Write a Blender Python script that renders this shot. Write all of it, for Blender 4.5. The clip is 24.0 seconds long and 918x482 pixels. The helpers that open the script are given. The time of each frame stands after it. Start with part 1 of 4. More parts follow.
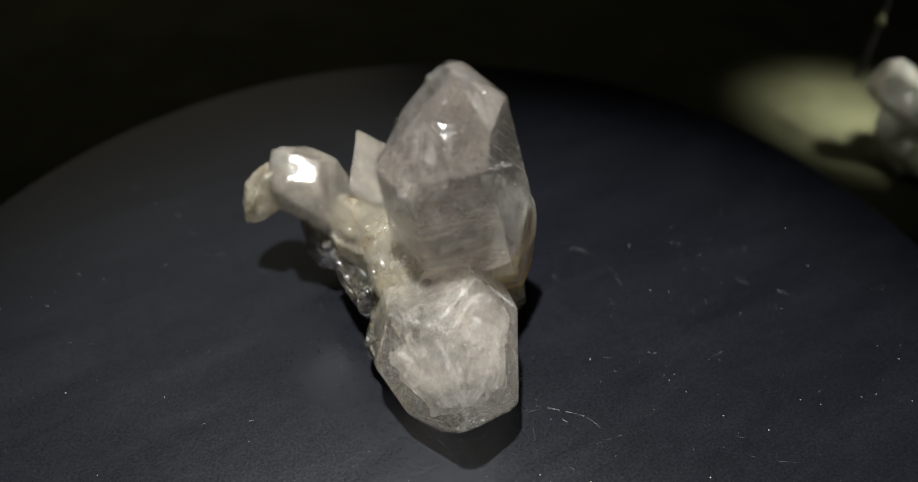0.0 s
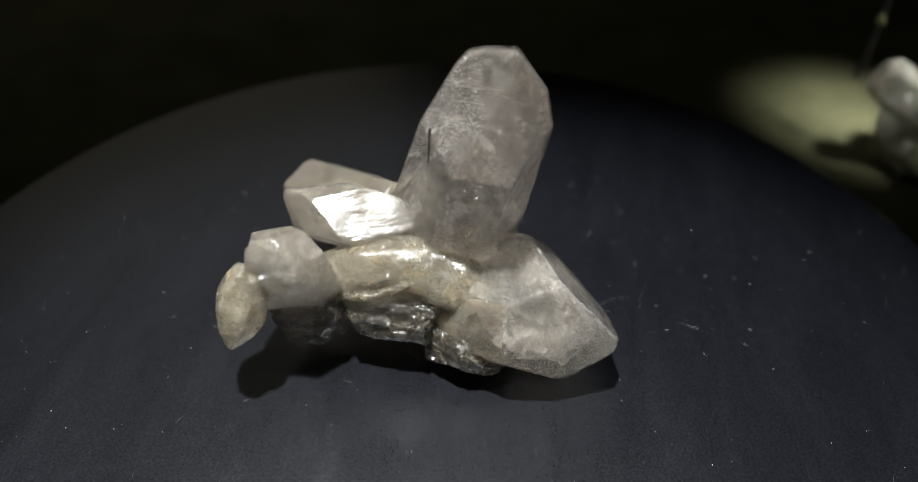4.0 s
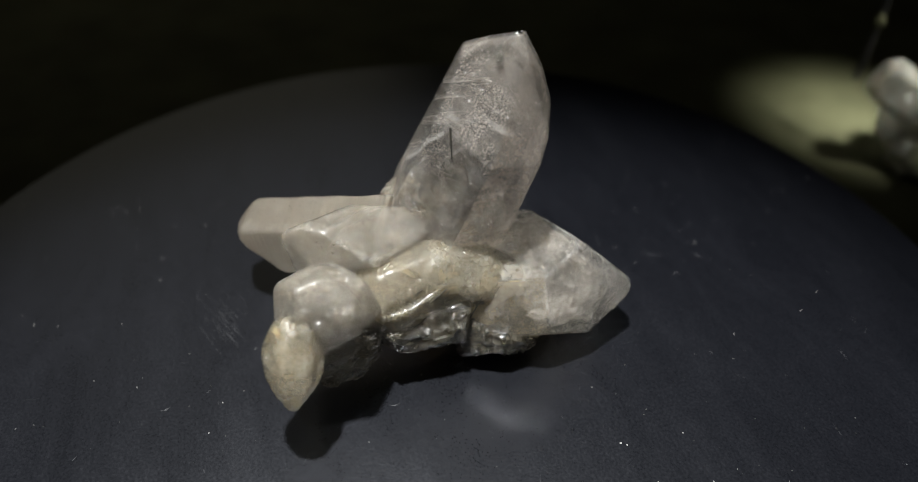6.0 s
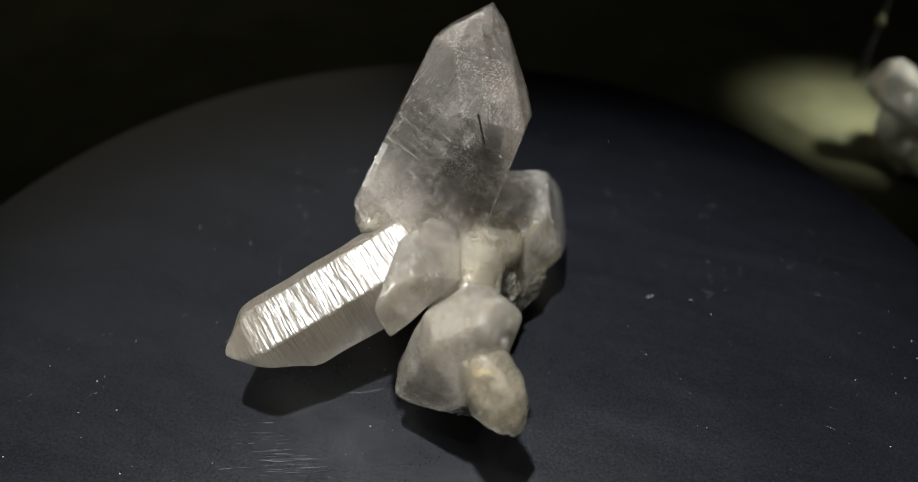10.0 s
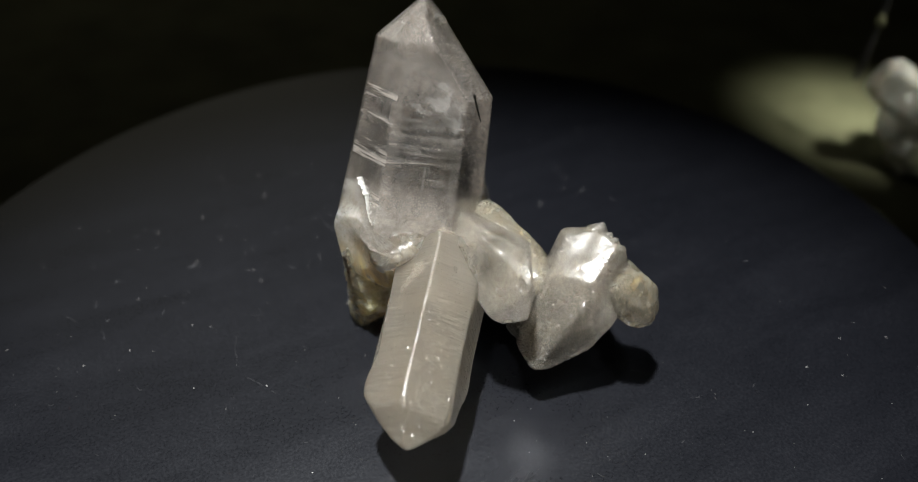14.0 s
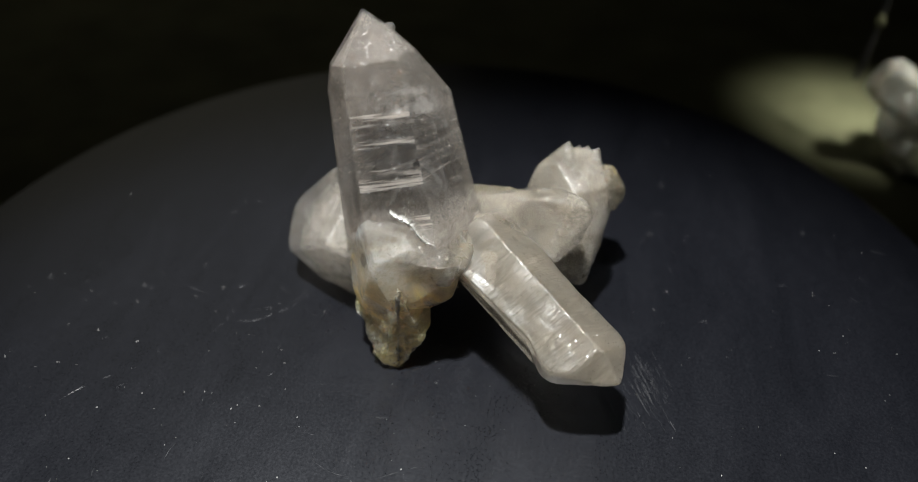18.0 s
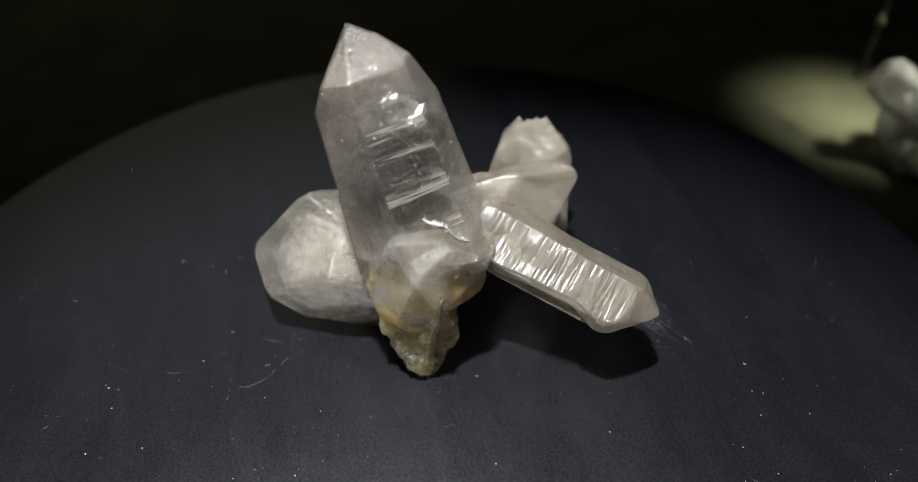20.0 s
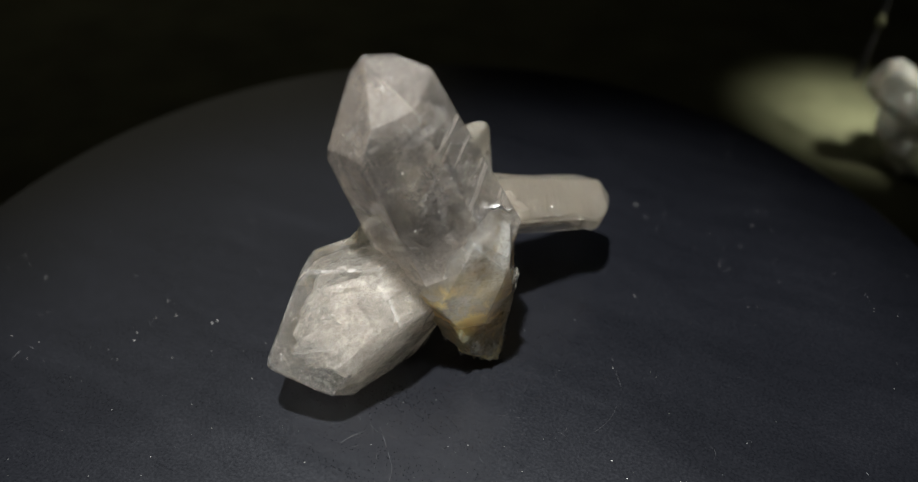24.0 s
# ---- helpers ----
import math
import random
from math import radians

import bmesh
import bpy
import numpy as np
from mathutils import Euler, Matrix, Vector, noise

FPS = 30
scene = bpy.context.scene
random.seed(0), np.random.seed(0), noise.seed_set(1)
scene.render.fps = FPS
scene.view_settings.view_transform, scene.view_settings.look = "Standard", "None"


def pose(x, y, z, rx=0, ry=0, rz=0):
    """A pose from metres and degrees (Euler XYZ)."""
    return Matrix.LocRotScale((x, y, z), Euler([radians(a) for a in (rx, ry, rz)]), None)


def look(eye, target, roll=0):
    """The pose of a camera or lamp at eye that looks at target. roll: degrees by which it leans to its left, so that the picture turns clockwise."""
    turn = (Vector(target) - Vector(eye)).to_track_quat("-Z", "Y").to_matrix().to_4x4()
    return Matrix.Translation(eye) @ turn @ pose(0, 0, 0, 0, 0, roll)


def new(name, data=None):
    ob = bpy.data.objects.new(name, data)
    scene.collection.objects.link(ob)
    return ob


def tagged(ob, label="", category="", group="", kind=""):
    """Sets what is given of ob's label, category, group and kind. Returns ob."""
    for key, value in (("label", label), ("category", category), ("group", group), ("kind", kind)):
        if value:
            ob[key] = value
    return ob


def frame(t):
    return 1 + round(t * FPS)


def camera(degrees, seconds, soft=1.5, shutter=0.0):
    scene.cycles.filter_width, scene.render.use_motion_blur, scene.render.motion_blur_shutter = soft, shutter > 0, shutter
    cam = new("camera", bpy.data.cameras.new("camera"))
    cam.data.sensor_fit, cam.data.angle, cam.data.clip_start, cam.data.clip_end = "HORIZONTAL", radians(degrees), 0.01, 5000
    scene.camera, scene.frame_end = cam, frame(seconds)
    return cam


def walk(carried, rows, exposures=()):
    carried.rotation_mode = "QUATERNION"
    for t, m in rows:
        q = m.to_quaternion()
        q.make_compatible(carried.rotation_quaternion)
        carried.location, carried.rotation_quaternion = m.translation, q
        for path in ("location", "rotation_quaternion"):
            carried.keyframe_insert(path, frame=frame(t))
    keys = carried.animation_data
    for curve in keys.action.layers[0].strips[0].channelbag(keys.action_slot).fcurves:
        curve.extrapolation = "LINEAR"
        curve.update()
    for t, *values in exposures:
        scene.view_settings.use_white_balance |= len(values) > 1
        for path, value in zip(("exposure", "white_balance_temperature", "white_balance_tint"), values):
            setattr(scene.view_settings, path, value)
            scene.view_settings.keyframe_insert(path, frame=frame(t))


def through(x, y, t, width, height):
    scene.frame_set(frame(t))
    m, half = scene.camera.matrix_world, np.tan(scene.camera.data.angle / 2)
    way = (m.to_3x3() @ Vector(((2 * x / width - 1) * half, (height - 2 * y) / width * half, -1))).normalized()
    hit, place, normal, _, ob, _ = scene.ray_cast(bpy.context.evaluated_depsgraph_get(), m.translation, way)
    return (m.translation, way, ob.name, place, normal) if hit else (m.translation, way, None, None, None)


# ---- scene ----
U = 0.0909  # one unit of the plan: the disc is 20 cm across
SPIN = 12.6065  # degrees a second
cam = camera(65.33, 24.0, soft=0.75)
cam.data.dof.use_dof = True
cam.data.dof.focus_distance = 1.18 * U
cam.data.dof.aperture_fstop = 9.5
EYE = Vector((0.0, -1.0, 1.0309)) * U
AIM = EYE + Vector((0.030558, 0.764217, -0.644235))
walk(cam, [(0.0, look(EYE, AIM, 0.7856)), (24.0, look(EYE, AIM, 0.7856))])

# ---- light ----
world = bpy.data.worlds.new("dark_room")
world.use_nodes = True
world.node_tree.nodes["Background"].inputs["Color"].default_value = (0.9, 0.95, 1.0, 1)
world.node_tree.nodes["Background"].inputs["Strength"].default_value = 0.004
scene.world = world
scene.view_settings.exposure = 0.0


def lamp(name, kind, eye, target, watts, colour, **more):
    data = bpy.data.lights.new(name, kind)
    data.energy, data.color = watts, colour
    for key, value in more.items():
        if key == "size":
            data.size = value
        elif key == "radius":
            data.shadow_soft_size = value
        elif key == "cone":
            data.spot_size = radians(value)
        elif key == "blend":
            data.spot_blend = value
        elif key == "shape":
            data.shape = value
    ob = new(name, data)
    ob.matrix_world = look(Vector(eye) * U, Vector(target) * U)
    return ob


lamp("desk_spot", "SPOT", (-0.30, -0.50, 3.4), (0.01, -0.40, 0.0), 10.6, (0.975, 1.0, 1.0), radius=0.007, cone=45, blend=0.7)
lamp("back_lamp", "AREA", (-2.2, 4.6, 3.0), (-0.4, 0.6, 0.0), 0.07, (1.0, 0.95, 0.75), size=0.42, shape="DISK")
lamp("shelf_spot", "SPOT", (1.95, 0.75, 1.7), (1.64, 1.31, -0.25), 4.6, (1.0, 1.0, 0.86), radius=0.02, cone=18, blend=1.0)


# ---- materials ----
def material(name):
    mat = bpy.data.materials.new(name)
    mat.use_nodes = True
    nt = mat.node_tree
    nt.nodes.clear()
    out = nt.nodes.new("ShaderNodeOutputMaterial")
    return mat, nt, out


def node(nt, kind, **sets):
    n = nt.nodes.new("ShaderNode" + kind)
    for key, value in sets.items():
        n.inputs[key.replace("_", " ")].default_value = value
    return n


def coords(nt, scale=(1, 1, 1), what="Object"):
    tc = node(nt, "TexCoord")
    mp = node(nt, "Mapping", Scale=scale)
    nt.links.new(tc.outputs[what], mp.inputs["Vector"])
    return mp.outputs["Vector"]


def noise_tex(nt, vec, scale, detail=4.0, rough=0.55, distort=0.0):
    n = node(nt, "TexNoise", Scale=scale, Detail=detail, Roughness=rough, Distortion=distort)
    nt.links.new(vec, n.inputs["Vector"])
    return n.outputs["Fac"]


def ramp(nt, fac, stops):
    r = node(nt, "ValToRGB")
    el = r.color_ramp.elements
    while len(el) < len(stops):
        el.new(0.5)
    for e, (pos, col) in zip(el, stops):
        e.position = pos
        e.color = (*col, 1) if isinstance(col, tuple) else (col, col, col, 1)
    nt.links.new(fac, r.inputs["Fac"])
    return r.outputs["Color"]


def maths(nt, op, a, b):
    n = node(nt, "Math")
    n.operation = op
    for i, v in enumerate((a, b)):
        if isinstance(v, (int, float)):
            n.inputs[i].default_value = v
        else:
            nt.links.new(v, n.inputs[i])
    return n.outputs[0]


def blend(nt, fac, a, b):
    m = node(nt, "Mix")
    m.data_type = "RGBA"
    for key, v in ((0, fac), (6, a), (7, b)):
        if isinstance(v, tuple):
            m.inputs[key].default_value = (*v, 1)
        elif isinstance(v, (int, float)):
            m.inputs[key].default_value = v
        else:
            nt.links.new(v, m.inputs[key])
    return m.outputs[2]


def bump(nt, height, strength, distance):
    b = node(nt, "Bump", Strength=strength, Distance=distance)
    nt.links.new(height, b.inputs["Height"])
    return b.outputs["Normal"]


def reach_low(nt, v, low, wobble, shift=(0, 0, 0)):
    """1 below low[0], 0 above low[1] (metres along the crystal), with an uneven border."""
    axes = node(nt, "SeparateXYZ")
    nt.links.new(v, axes.inputs[0])
    reach = node(nt, "MapRange")
    for key, value in (("From Min", low[0] + shift[2]), ("From Max", low[1] + shift[2]), ("To Min", 1.0), ("To Max", 0.0)):
        reach.inputs[key].default_value = value
    nt.links.new(maths(nt, "ADD", axes.outputs[2], maths(nt, "MULTIPLY", maths(nt, "SUBTRACT", wobble, 0.5), 0.02)), reach.inputs["Value"])
    return reach.outputs[0]


def sparkle(nt, v, cell):
    """Gloss of countless tiny facets, each with its own tilt."""
    cells = node(nt, "TexVoronoi", Scale=cell)
    nt.links.new(v, cells.inputs["Vector"])
    tilt = node(nt, "VectorMath")
    tilt.operation = "SUBTRACT"
    tilt.inputs[1].default_value = (0.5, 0.5, 0.5)
    nt.links.new(cells.outputs["Color"], tilt.inputs[0])
    sized = node(nt, "VectorMath")
    sized.operation = "SCALE"
    sized.inputs["Scale"].default_value = 1.5
    nt.links.new(tilt.outputs[0], sized.inputs[0])
    lean = node(nt, "VectorMath")
    lean.operation = "ADD"
    nt.links.new(node(nt, "NewGeometry").outputs["Normal"], lean.inputs[0])
    nt.links.new(sized.outputs[0], lean.inputs[1])
    unit = node(nt, "VectorMath")
    unit.operation = "NORMALIZE"
    nt.links.new(lean.outputs[0], unit.inputs[0])
    shine = node(nt, "BsdfGlossy", Roughness=0.17)
    nt.links.new(unit.outputs[0], shine.inputs["Normal"])
    return shine.outputs[0]


def quartz_material(name, milk, cloud, tint, body, stain=None, stria=0.5, gloss=0.015, sss=1.0, relief=0.1, seed=0.0, through=0.0, edge=(0.36, 0.64), band=0.24, low=None, glitter=0.0, cell=5200, polished=0.6, deep=0.004):
    """Clear quartz with milky clouds. milk: clouds' share from thin to thick; cloud: their size per metre."""
    mat, nt, out = material(name)
    at = coords(nt)
    shift = node(nt, "Mapping", Location=(seed, seed * 0.7, seed * 1.3))
    nt.links.new(at, shift.inputs["Vector"])
    v = shift.outputs["Vector"]
    big = noise_tex(nt, v, cloud, 5, 0.6, 0.8)
    fine = noise_tex(nt, v, cloud * 9, 3, 0.6)
    stretched = node(nt, "Mapping", Scale=(0.12, 0.12, 1.0))
    nt.links.new(v, stretched.inputs["Vector"])
    bands = noise_tex(nt, stretched.outputs["Vector"], cloud * 5, 4, 0.65)
    mix = maths(nt, "ADD", maths(nt, "MULTIPLY", big, 0.84 - band), maths(nt, "ADD", maths(nt, "MULTIPLY", fine, 0.16), maths(nt, "MULTIPLY", bands, band)))
    share = ramp(nt, mix, [(edge[0], milk[0]), ((edge[0] + edge[1]) / 2, (milk[0] + milk[1]) / 2), (edge[1], milk[1])])
    lines = ramp(nt, noise_tex(nt, stretched.outputs["Vector"], 1500, 2, 0.5), [(0.4, 0.0), (0.6, 1.0)])
    pits = noise_tex(nt, v, 2600, 3, 0.6)
    height = maths(nt, "ADD", maths(nt, "MULTIPLY", lines, stria), maths(nt, "MULTIPLY", pits, 0.5))
    normal = bump(nt, height, relief, 0.0002)
    colour = blend(nt, ramp(nt, noise_tex(nt, v, cloud * 2.2, 4, 0.6), [(0.35, 0.0), (0.7, 1.0)]), body, tuple(c * 0.80 for c in body))
    colour = blend(nt, ramp(nt, noise_tex(nt, v, 1700, 4, 0.7), [(0.46, 0.0), (0.66, 0.75)]), colour, tuple(c * k for c, k in zip(body, (0.62, 0.58, 0.50))))
    if stain:
        patch = ramp(nt, noise_tex(nt, v, stain[1], 5, 0.62, 0.6), [(stain[2], 0.0), (stain[2] + 0.12, 1.0)])
        amount = maths(nt, "MULTIPLY", patch, stain[3])
        if low:
            amount = maths(nt, "MULTIPLY", amount, reach_low(nt, at, low, big))
        colour = blend(nt, amount, colour, stain[0])
        share = maths(nt, "MAXIMUM", share, maths(nt, "MULTIPLY", amount, 0.6))
    clear = node(nt, "BsdfPrincipled", Base_Color=(*tint, 1), Roughness=gloss, IOR=1.54, Transmission_Weight=1.0)
    milky = node(nt, "BsdfPrincipled", Roughness=max(0.28, 1.8 * gloss), IOR=1.5, Subsurface_Weight=sss, Subsurface_Radius=(1.0, 0.92, 0.85), Subsurface_Scale=deep)
    nt.links.new(colour, milky.inputs["Base Color"])
    for b in (clear, milky):
        nt.links.new(normal, b.inputs["Normal"])
    sheen = node(nt, "BsdfGlossy", Roughness=max(0.07, gloss))
    nt.links.new(normal, sheen.inputs["Normal"])
    polish = node(nt, "MixShader")
    nt.links.new(maths(nt, "MULTIPLY", node(nt, "Fresnel", IOR=1.54).outputs[0], polished), polish.inputs[0])
    nt.links.new(clear.outputs[0], polish.inputs[1])
    nt.links.new(sheen.outputs[0], polish.inputs[2])
    shell = polish
    if through:
        shell = node(nt, "MixShader", Fac=through)
        nt.links.new(polish.outputs[0], shell.inputs[1])
        nt.links.new(node(nt, "BsdfTransparent").outputs[0], shell.inputs[2])
    m = node(nt, "MixShader")
    nt.links.new(share, m.inputs[0])
    nt.links.new(shell.outputs[0], m.inputs[1])
    nt.links.new(milky.outputs[0], m.inputs[2])
    last = m
    if glitter:
        last = node(nt, "MixShader")
        nt.links.new(ramp(nt, noise_tex(nt, v, 260, 4, 0.7), [(0.44, 0.1 * glitter), (0.62, glitter)]), last.inputs[0])
        nt.links.new(m.outputs[0], last.inputs[1])
        nt.links.new(sparkle(nt, v, cell), last.inputs[2])
    nt.links.new(last.outputs[0], out.inputs["Surface"])
    return mat


def phantom_material(name, body, cloud, cover, bands=0.5, seed=0.0, yellow=0.0, peak=0.9, flake=0.06, low=None):
    """Milky growth inside a clear crystal, with gaps. cover: the noise value at which it begins and is whole."""
    mat, nt, out = material(name)
    shift = node(nt, "Mapping", Location=(seed, seed * 0.7, seed * 1.3))
    nt.links.new(coords(nt), shift.inputs["Vector"])
    v = shift.outputs["Vector"]
    flat = node(nt, "Mapping", Scale=(0.10, 0.10, 1.0))
    nt.links.new(v, flat.inputs["Vector"])
    big = noise_tex(nt, v, cloud, 5, 0.62, 0.6)
    band = noise_tex(nt, flat.outputs["Vector"], cloud * 4, 4, 0.7)
    mix = maths(nt, "ADD", maths(nt, "MULTIPLY", big, 1 - bands), maths(nt, "MULTIPLY", band, bands))
    share = ramp(nt, mix, [(cover[0], 0.02), (cover[1], peak)])
    colour = blend(nt, ramp(nt, noise_tex(nt, v, cloud * 2.5, 5, 0.65), [(0.35, 0.0), (0.7, 1.0)]), body, tuple(c * 0.75 for c in body))
    if yellow:
        amount = maths(nt, "MULTIPLY", ramp(nt, noise_tex(nt, v, cloud * 1.3, 4, 0.6), [(0.42 if low else 0.5, 0.0), (0.6, 1.0)]), yellow)
        if low:
            amount = maths(nt, "MULTIPLY", amount, reach_low(nt, v, low, big, (seed, seed * 0.7, seed * 1.3)))
        colour = blend(nt, amount, colour, YELLOW)
    matt, lit = node(nt, "BsdfDiffuse"), node(nt, "BsdfTranslucent")
    milky = node(nt, "MixShader", Fac=0.45)
    for k, b in enumerate((matt, lit)):
        nt.links.new(colour, b.inputs["Color"])
        nt.links.new(b.outputs[0], milky.inputs[k + 1])
    shine = node(nt, "BsdfGlossy", Roughness=0.12)
    flaky = node(nt, "MixShader", Fac=flake)
    nt.links.new(node(nt, "BsdfTransparent").outputs[0], flaky.inputs[1])
    nt.links.new(shine.outputs[0], flaky.inputs[2])
    m = node(nt, "MixShader")
    nt.links.new(share, m.inputs[0])
    nt.links.new(flaky.outputs[0], m.inputs[1])
    nt.links.new(milky.outputs[0], m.inputs[2])
    nt.links.new(m.outputs[0], out.inputs["Surface"])
    return mat


def haze_material(name, body, profile, uneven=0.35, streak=0.3, cloud=70, seed=0.0, yellow=None, fleck=0.0):
    """Faint haze on an inner growth surface. profile: (height along the crystal in plan units, share) from low to high."""
    mat, nt, out = material(name)
    at = coords(nt)
    shift = node(nt, "Mapping", Location=(seed, seed * 0.7, seed * 1.3))
    nt.links.new(at, shift.inputs["Vector"])
    v = shift.outputs["Vector"]
    flat = node(nt, "Mapping", Scale=(0.10, 0.10, 1.0))
    nt.links.new(v, flat.inputs["Vector"])
    big = noise_tex(nt, v, cloud, 4, 0.6, 0.4)
    lines = noise_tex(nt, flat.outputs["Vector"], 420, 4, 0.75)
    axes = node(nt, "SeparateXYZ")
    nt.links.new(at, axes.inputs[0])
    low, high = profile[0][0] * U, profile[-1][0] * U
    along = node(nt, "MapRange")
    along.inputs["From Min"].default_value = low
    along.inputs["From Max"].default_value = high
    nt.links.new(maths(nt, "ADD", axes.outputs[2], maths(nt, "MULTIPLY", maths(nt, "SUBTRACT", big, 0.5), 0.004)), along.inputs["Value"])
    share = ramp(nt, along.outputs[0], [((z * U - low) / (high - low), s) for z, s in profile])
    clouds = ramp(nt, big, [(0.36, 1 - uneven), (0.64, 1 + uneven)])
    rows = ramp(nt, lines, [(0.45, 1 - streak), (0.55, 1 + streak)])
    share = maths(nt, "MULTIPLY", share, maths(nt, "MULTIPLY", clouds, rows))
    if fleck:
        specks = node(nt, "TexVoronoi", Scale=2400)
        nt.links.new(v, specks.inputs["Vector"])
        thick = ramp(nt, noise_tex(nt, v, 130, 3, 0.6), [(0.5, 0.0), (0.62, fleck)])
        share = maths(nt, "ADD", share, maths(nt, "MULTIPLY", ramp(nt, specks.outputs["Distance"], [(0.12, 1.0), (0.24, 0.0)]), thick))
    colour = blend(nt, ramp(nt, noise_tex(nt, v, cloud * 2.5, 4, 0.6), [(0.35, 0.0), (0.7, 1.0)]), body, tuple(c * 0.86 for c in body))
    if yellow:
        patch = ramp(nt, noise_tex(nt, v, yellow[3], 5, 0.65, 0.5), [(0.36, 0.0), (0.58, 1.0)])
        amount = maths(nt, "MULTIPLY", patch, reach_low(nt, at, (yellow[1] * U, yellow[2] * U), big))
        colour = blend(nt, amount, colour, yellow[0])
        share = maths(nt, "MAXIMUM", share, maths(nt, "MULTIPLY", amount, yellow[4]))
    matt, lit = node(nt, "BsdfDiffuse"), node(nt, "BsdfTranslucent")
    milky = node(nt, "MixShader", Fac=0.5)
    for k, s in enumerate((matt, lit)):
        nt.links.new(colour, s.inputs["Color"])
        nt.links.new(s.outputs[0], milky.inputs[k + 1])
    m = node(nt, "MixShader")
    nt.links.new(share, m.inputs[0])
    nt.links.new(node(nt, "BsdfTransparent").outputs[0], m.inputs[1])
    nt.links.new(milky.outputs[0], m.inputs[2])
    nt.links.new(m.outputs[0], out.inputs["Surface"])
    return mat


def face_haze(name, body, profile, mottle=(1.0, 1.0), cloud=90, lines=0.0, fleck=0.0, zone=(-0.3, 0.3), smoke=0.0, seed=0.0):
    """Frost on one growth face. profile: (height along the crystal in plan units, share); mottle: its least and greatest factor;
    lines: share of fine growth lines across the crystal; fleck: share of bright specks, both inside the zone; smoke: brownish clouds."""
    mat, nt, out = material(name)
    at = coords(nt)
    shift = node(nt, "Mapping", Location=(seed, seed * 0.7, seed * 1.3))
    nt.links.new(at, shift.inputs["Vector"])
    v = shift.outputs["Vector"]
    big = noise_tex(nt, v, cloud, 5, 0.65, 0.5)
    axes = node(nt, "SeparateXYZ")
    nt.links.new(at, axes.inputs[0])
    low, high = profile[0][0] * U, profile[-1][0] * U
    along = node(nt, "MapRange")
    along.inputs["From Min"].default_value = low
    along.inputs["From Max"].default_value = high
    nt.links.new(maths(nt, "ADD", axes.outputs[2], maths(nt, "MULTIPLY", maths(nt, "SUBTRACT", big, 0.5), 0.006)), along.inputs["Value"])
    share = ramp(nt, along.outputs[0], [((z * U - low) / (high - low), k) for z, k in profile])
    share = maths(nt, "MULTIPLY", share, ramp(nt, big, [(0.40, mottle[0]), (0.58, mottle[1])]))
    share = maths(nt, "MULTIPLY", share, ramp(nt, noise_tex(nt, v, 1300, 4, 0.75), [(0.38, 0.80), (0.64, 1.25)]))
    inside = maths(nt, "MULTIPLY", reach_low(nt, at, (zone[1] * U - 0.0015, zone[1] * U + 0.0015), big), maths(nt, "SUBTRACT", 1.0, reach_low(nt, at, (zone[0] * U - 0.0015, zone[0] * U + 0.0015), big)))
    if lines:
        flat = node(nt, "Mapping", Scale=(0.05, 0.05, 1.0))
        nt.links.new(v, flat.inputs["Vector"])
        fine = ramp(nt, noise_tex(nt, flat.outputs["Vector"], 900, 3, 0.8), [(0.50, 0.0), (0.60, 1.0)])
        wide = ramp(nt, noise_tex(nt, flat.outputs["Vector"], 230, 2, 0.6), [(0.42, 0.15), (0.60, 1.0)])
        broken = ramp(nt, noise_tex(nt, v, 150, 3, 0.6), [(0.36, 0.25), (0.56, 1.0)])
        rows = maths(nt, "MULTIPLY", maths(nt, "MULTIPLY", fine, wide), maths(nt, "MULTIPLY", broken, lines))
        share = maths(nt, "ADD", share, maths(nt, "MULTIPLY", rows, inside))
    if fleck:
        specks = node(nt, "TexVoronoi", Scale=3600)
        nt.links.new(v, specks.inputs["Vector"])
        thick = ramp(nt, noise_tex(nt, v, 170, 4, 0.6), [(0.38, 0.0), (0.50, fleck)])
        share = maths(nt, "ADD", share, maths(nt, "MULTIPLY", maths(nt, "MULTIPLY", ramp(nt, specks.outputs["Distance"], [(0.25, 1.0), (0.45, 0.0)]), thick), inside))
    colour = blend(nt, ramp(nt, noise_tex(nt, v, cloud * 2.5, 4, 0.6), [(0.35, 0.0), (0.7, 1.0)]), body, tuple(c * 0.84 for c in body))
    if smoke:
        colour = blend(nt, maths(nt, "MULTIPLY", ramp(nt, noise_tex(nt, v, cloud * 1.2, 5, 0.65), [(0.42, 0.0), (0.62, 1.0)]), smoke), colour, (0.40, 0.31, 0.22))
    matt, lit = node(nt, "BsdfDiffuse"), node(nt, "BsdfTranslucent")
    milky = node(nt, "MixShader", Fac=0.5)
    for k, shader in enumerate((matt, lit)):
        nt.links.new(colour, shader.inputs["Color"])
        nt.links.new(shader.outputs[0], milky.inputs[k + 1])
    m = node(nt, "MixShader")
    nt.links.new(share, m.inputs[0])
    nt.links.new(node(nt, "BsdfTransparent").outputs[0], m.inputs[1])
    nt.links.new(milky.outputs[0], m.inputs[2])
    nt.links.new(m.outputs[0], out.inputs["Surface"])
    return mat


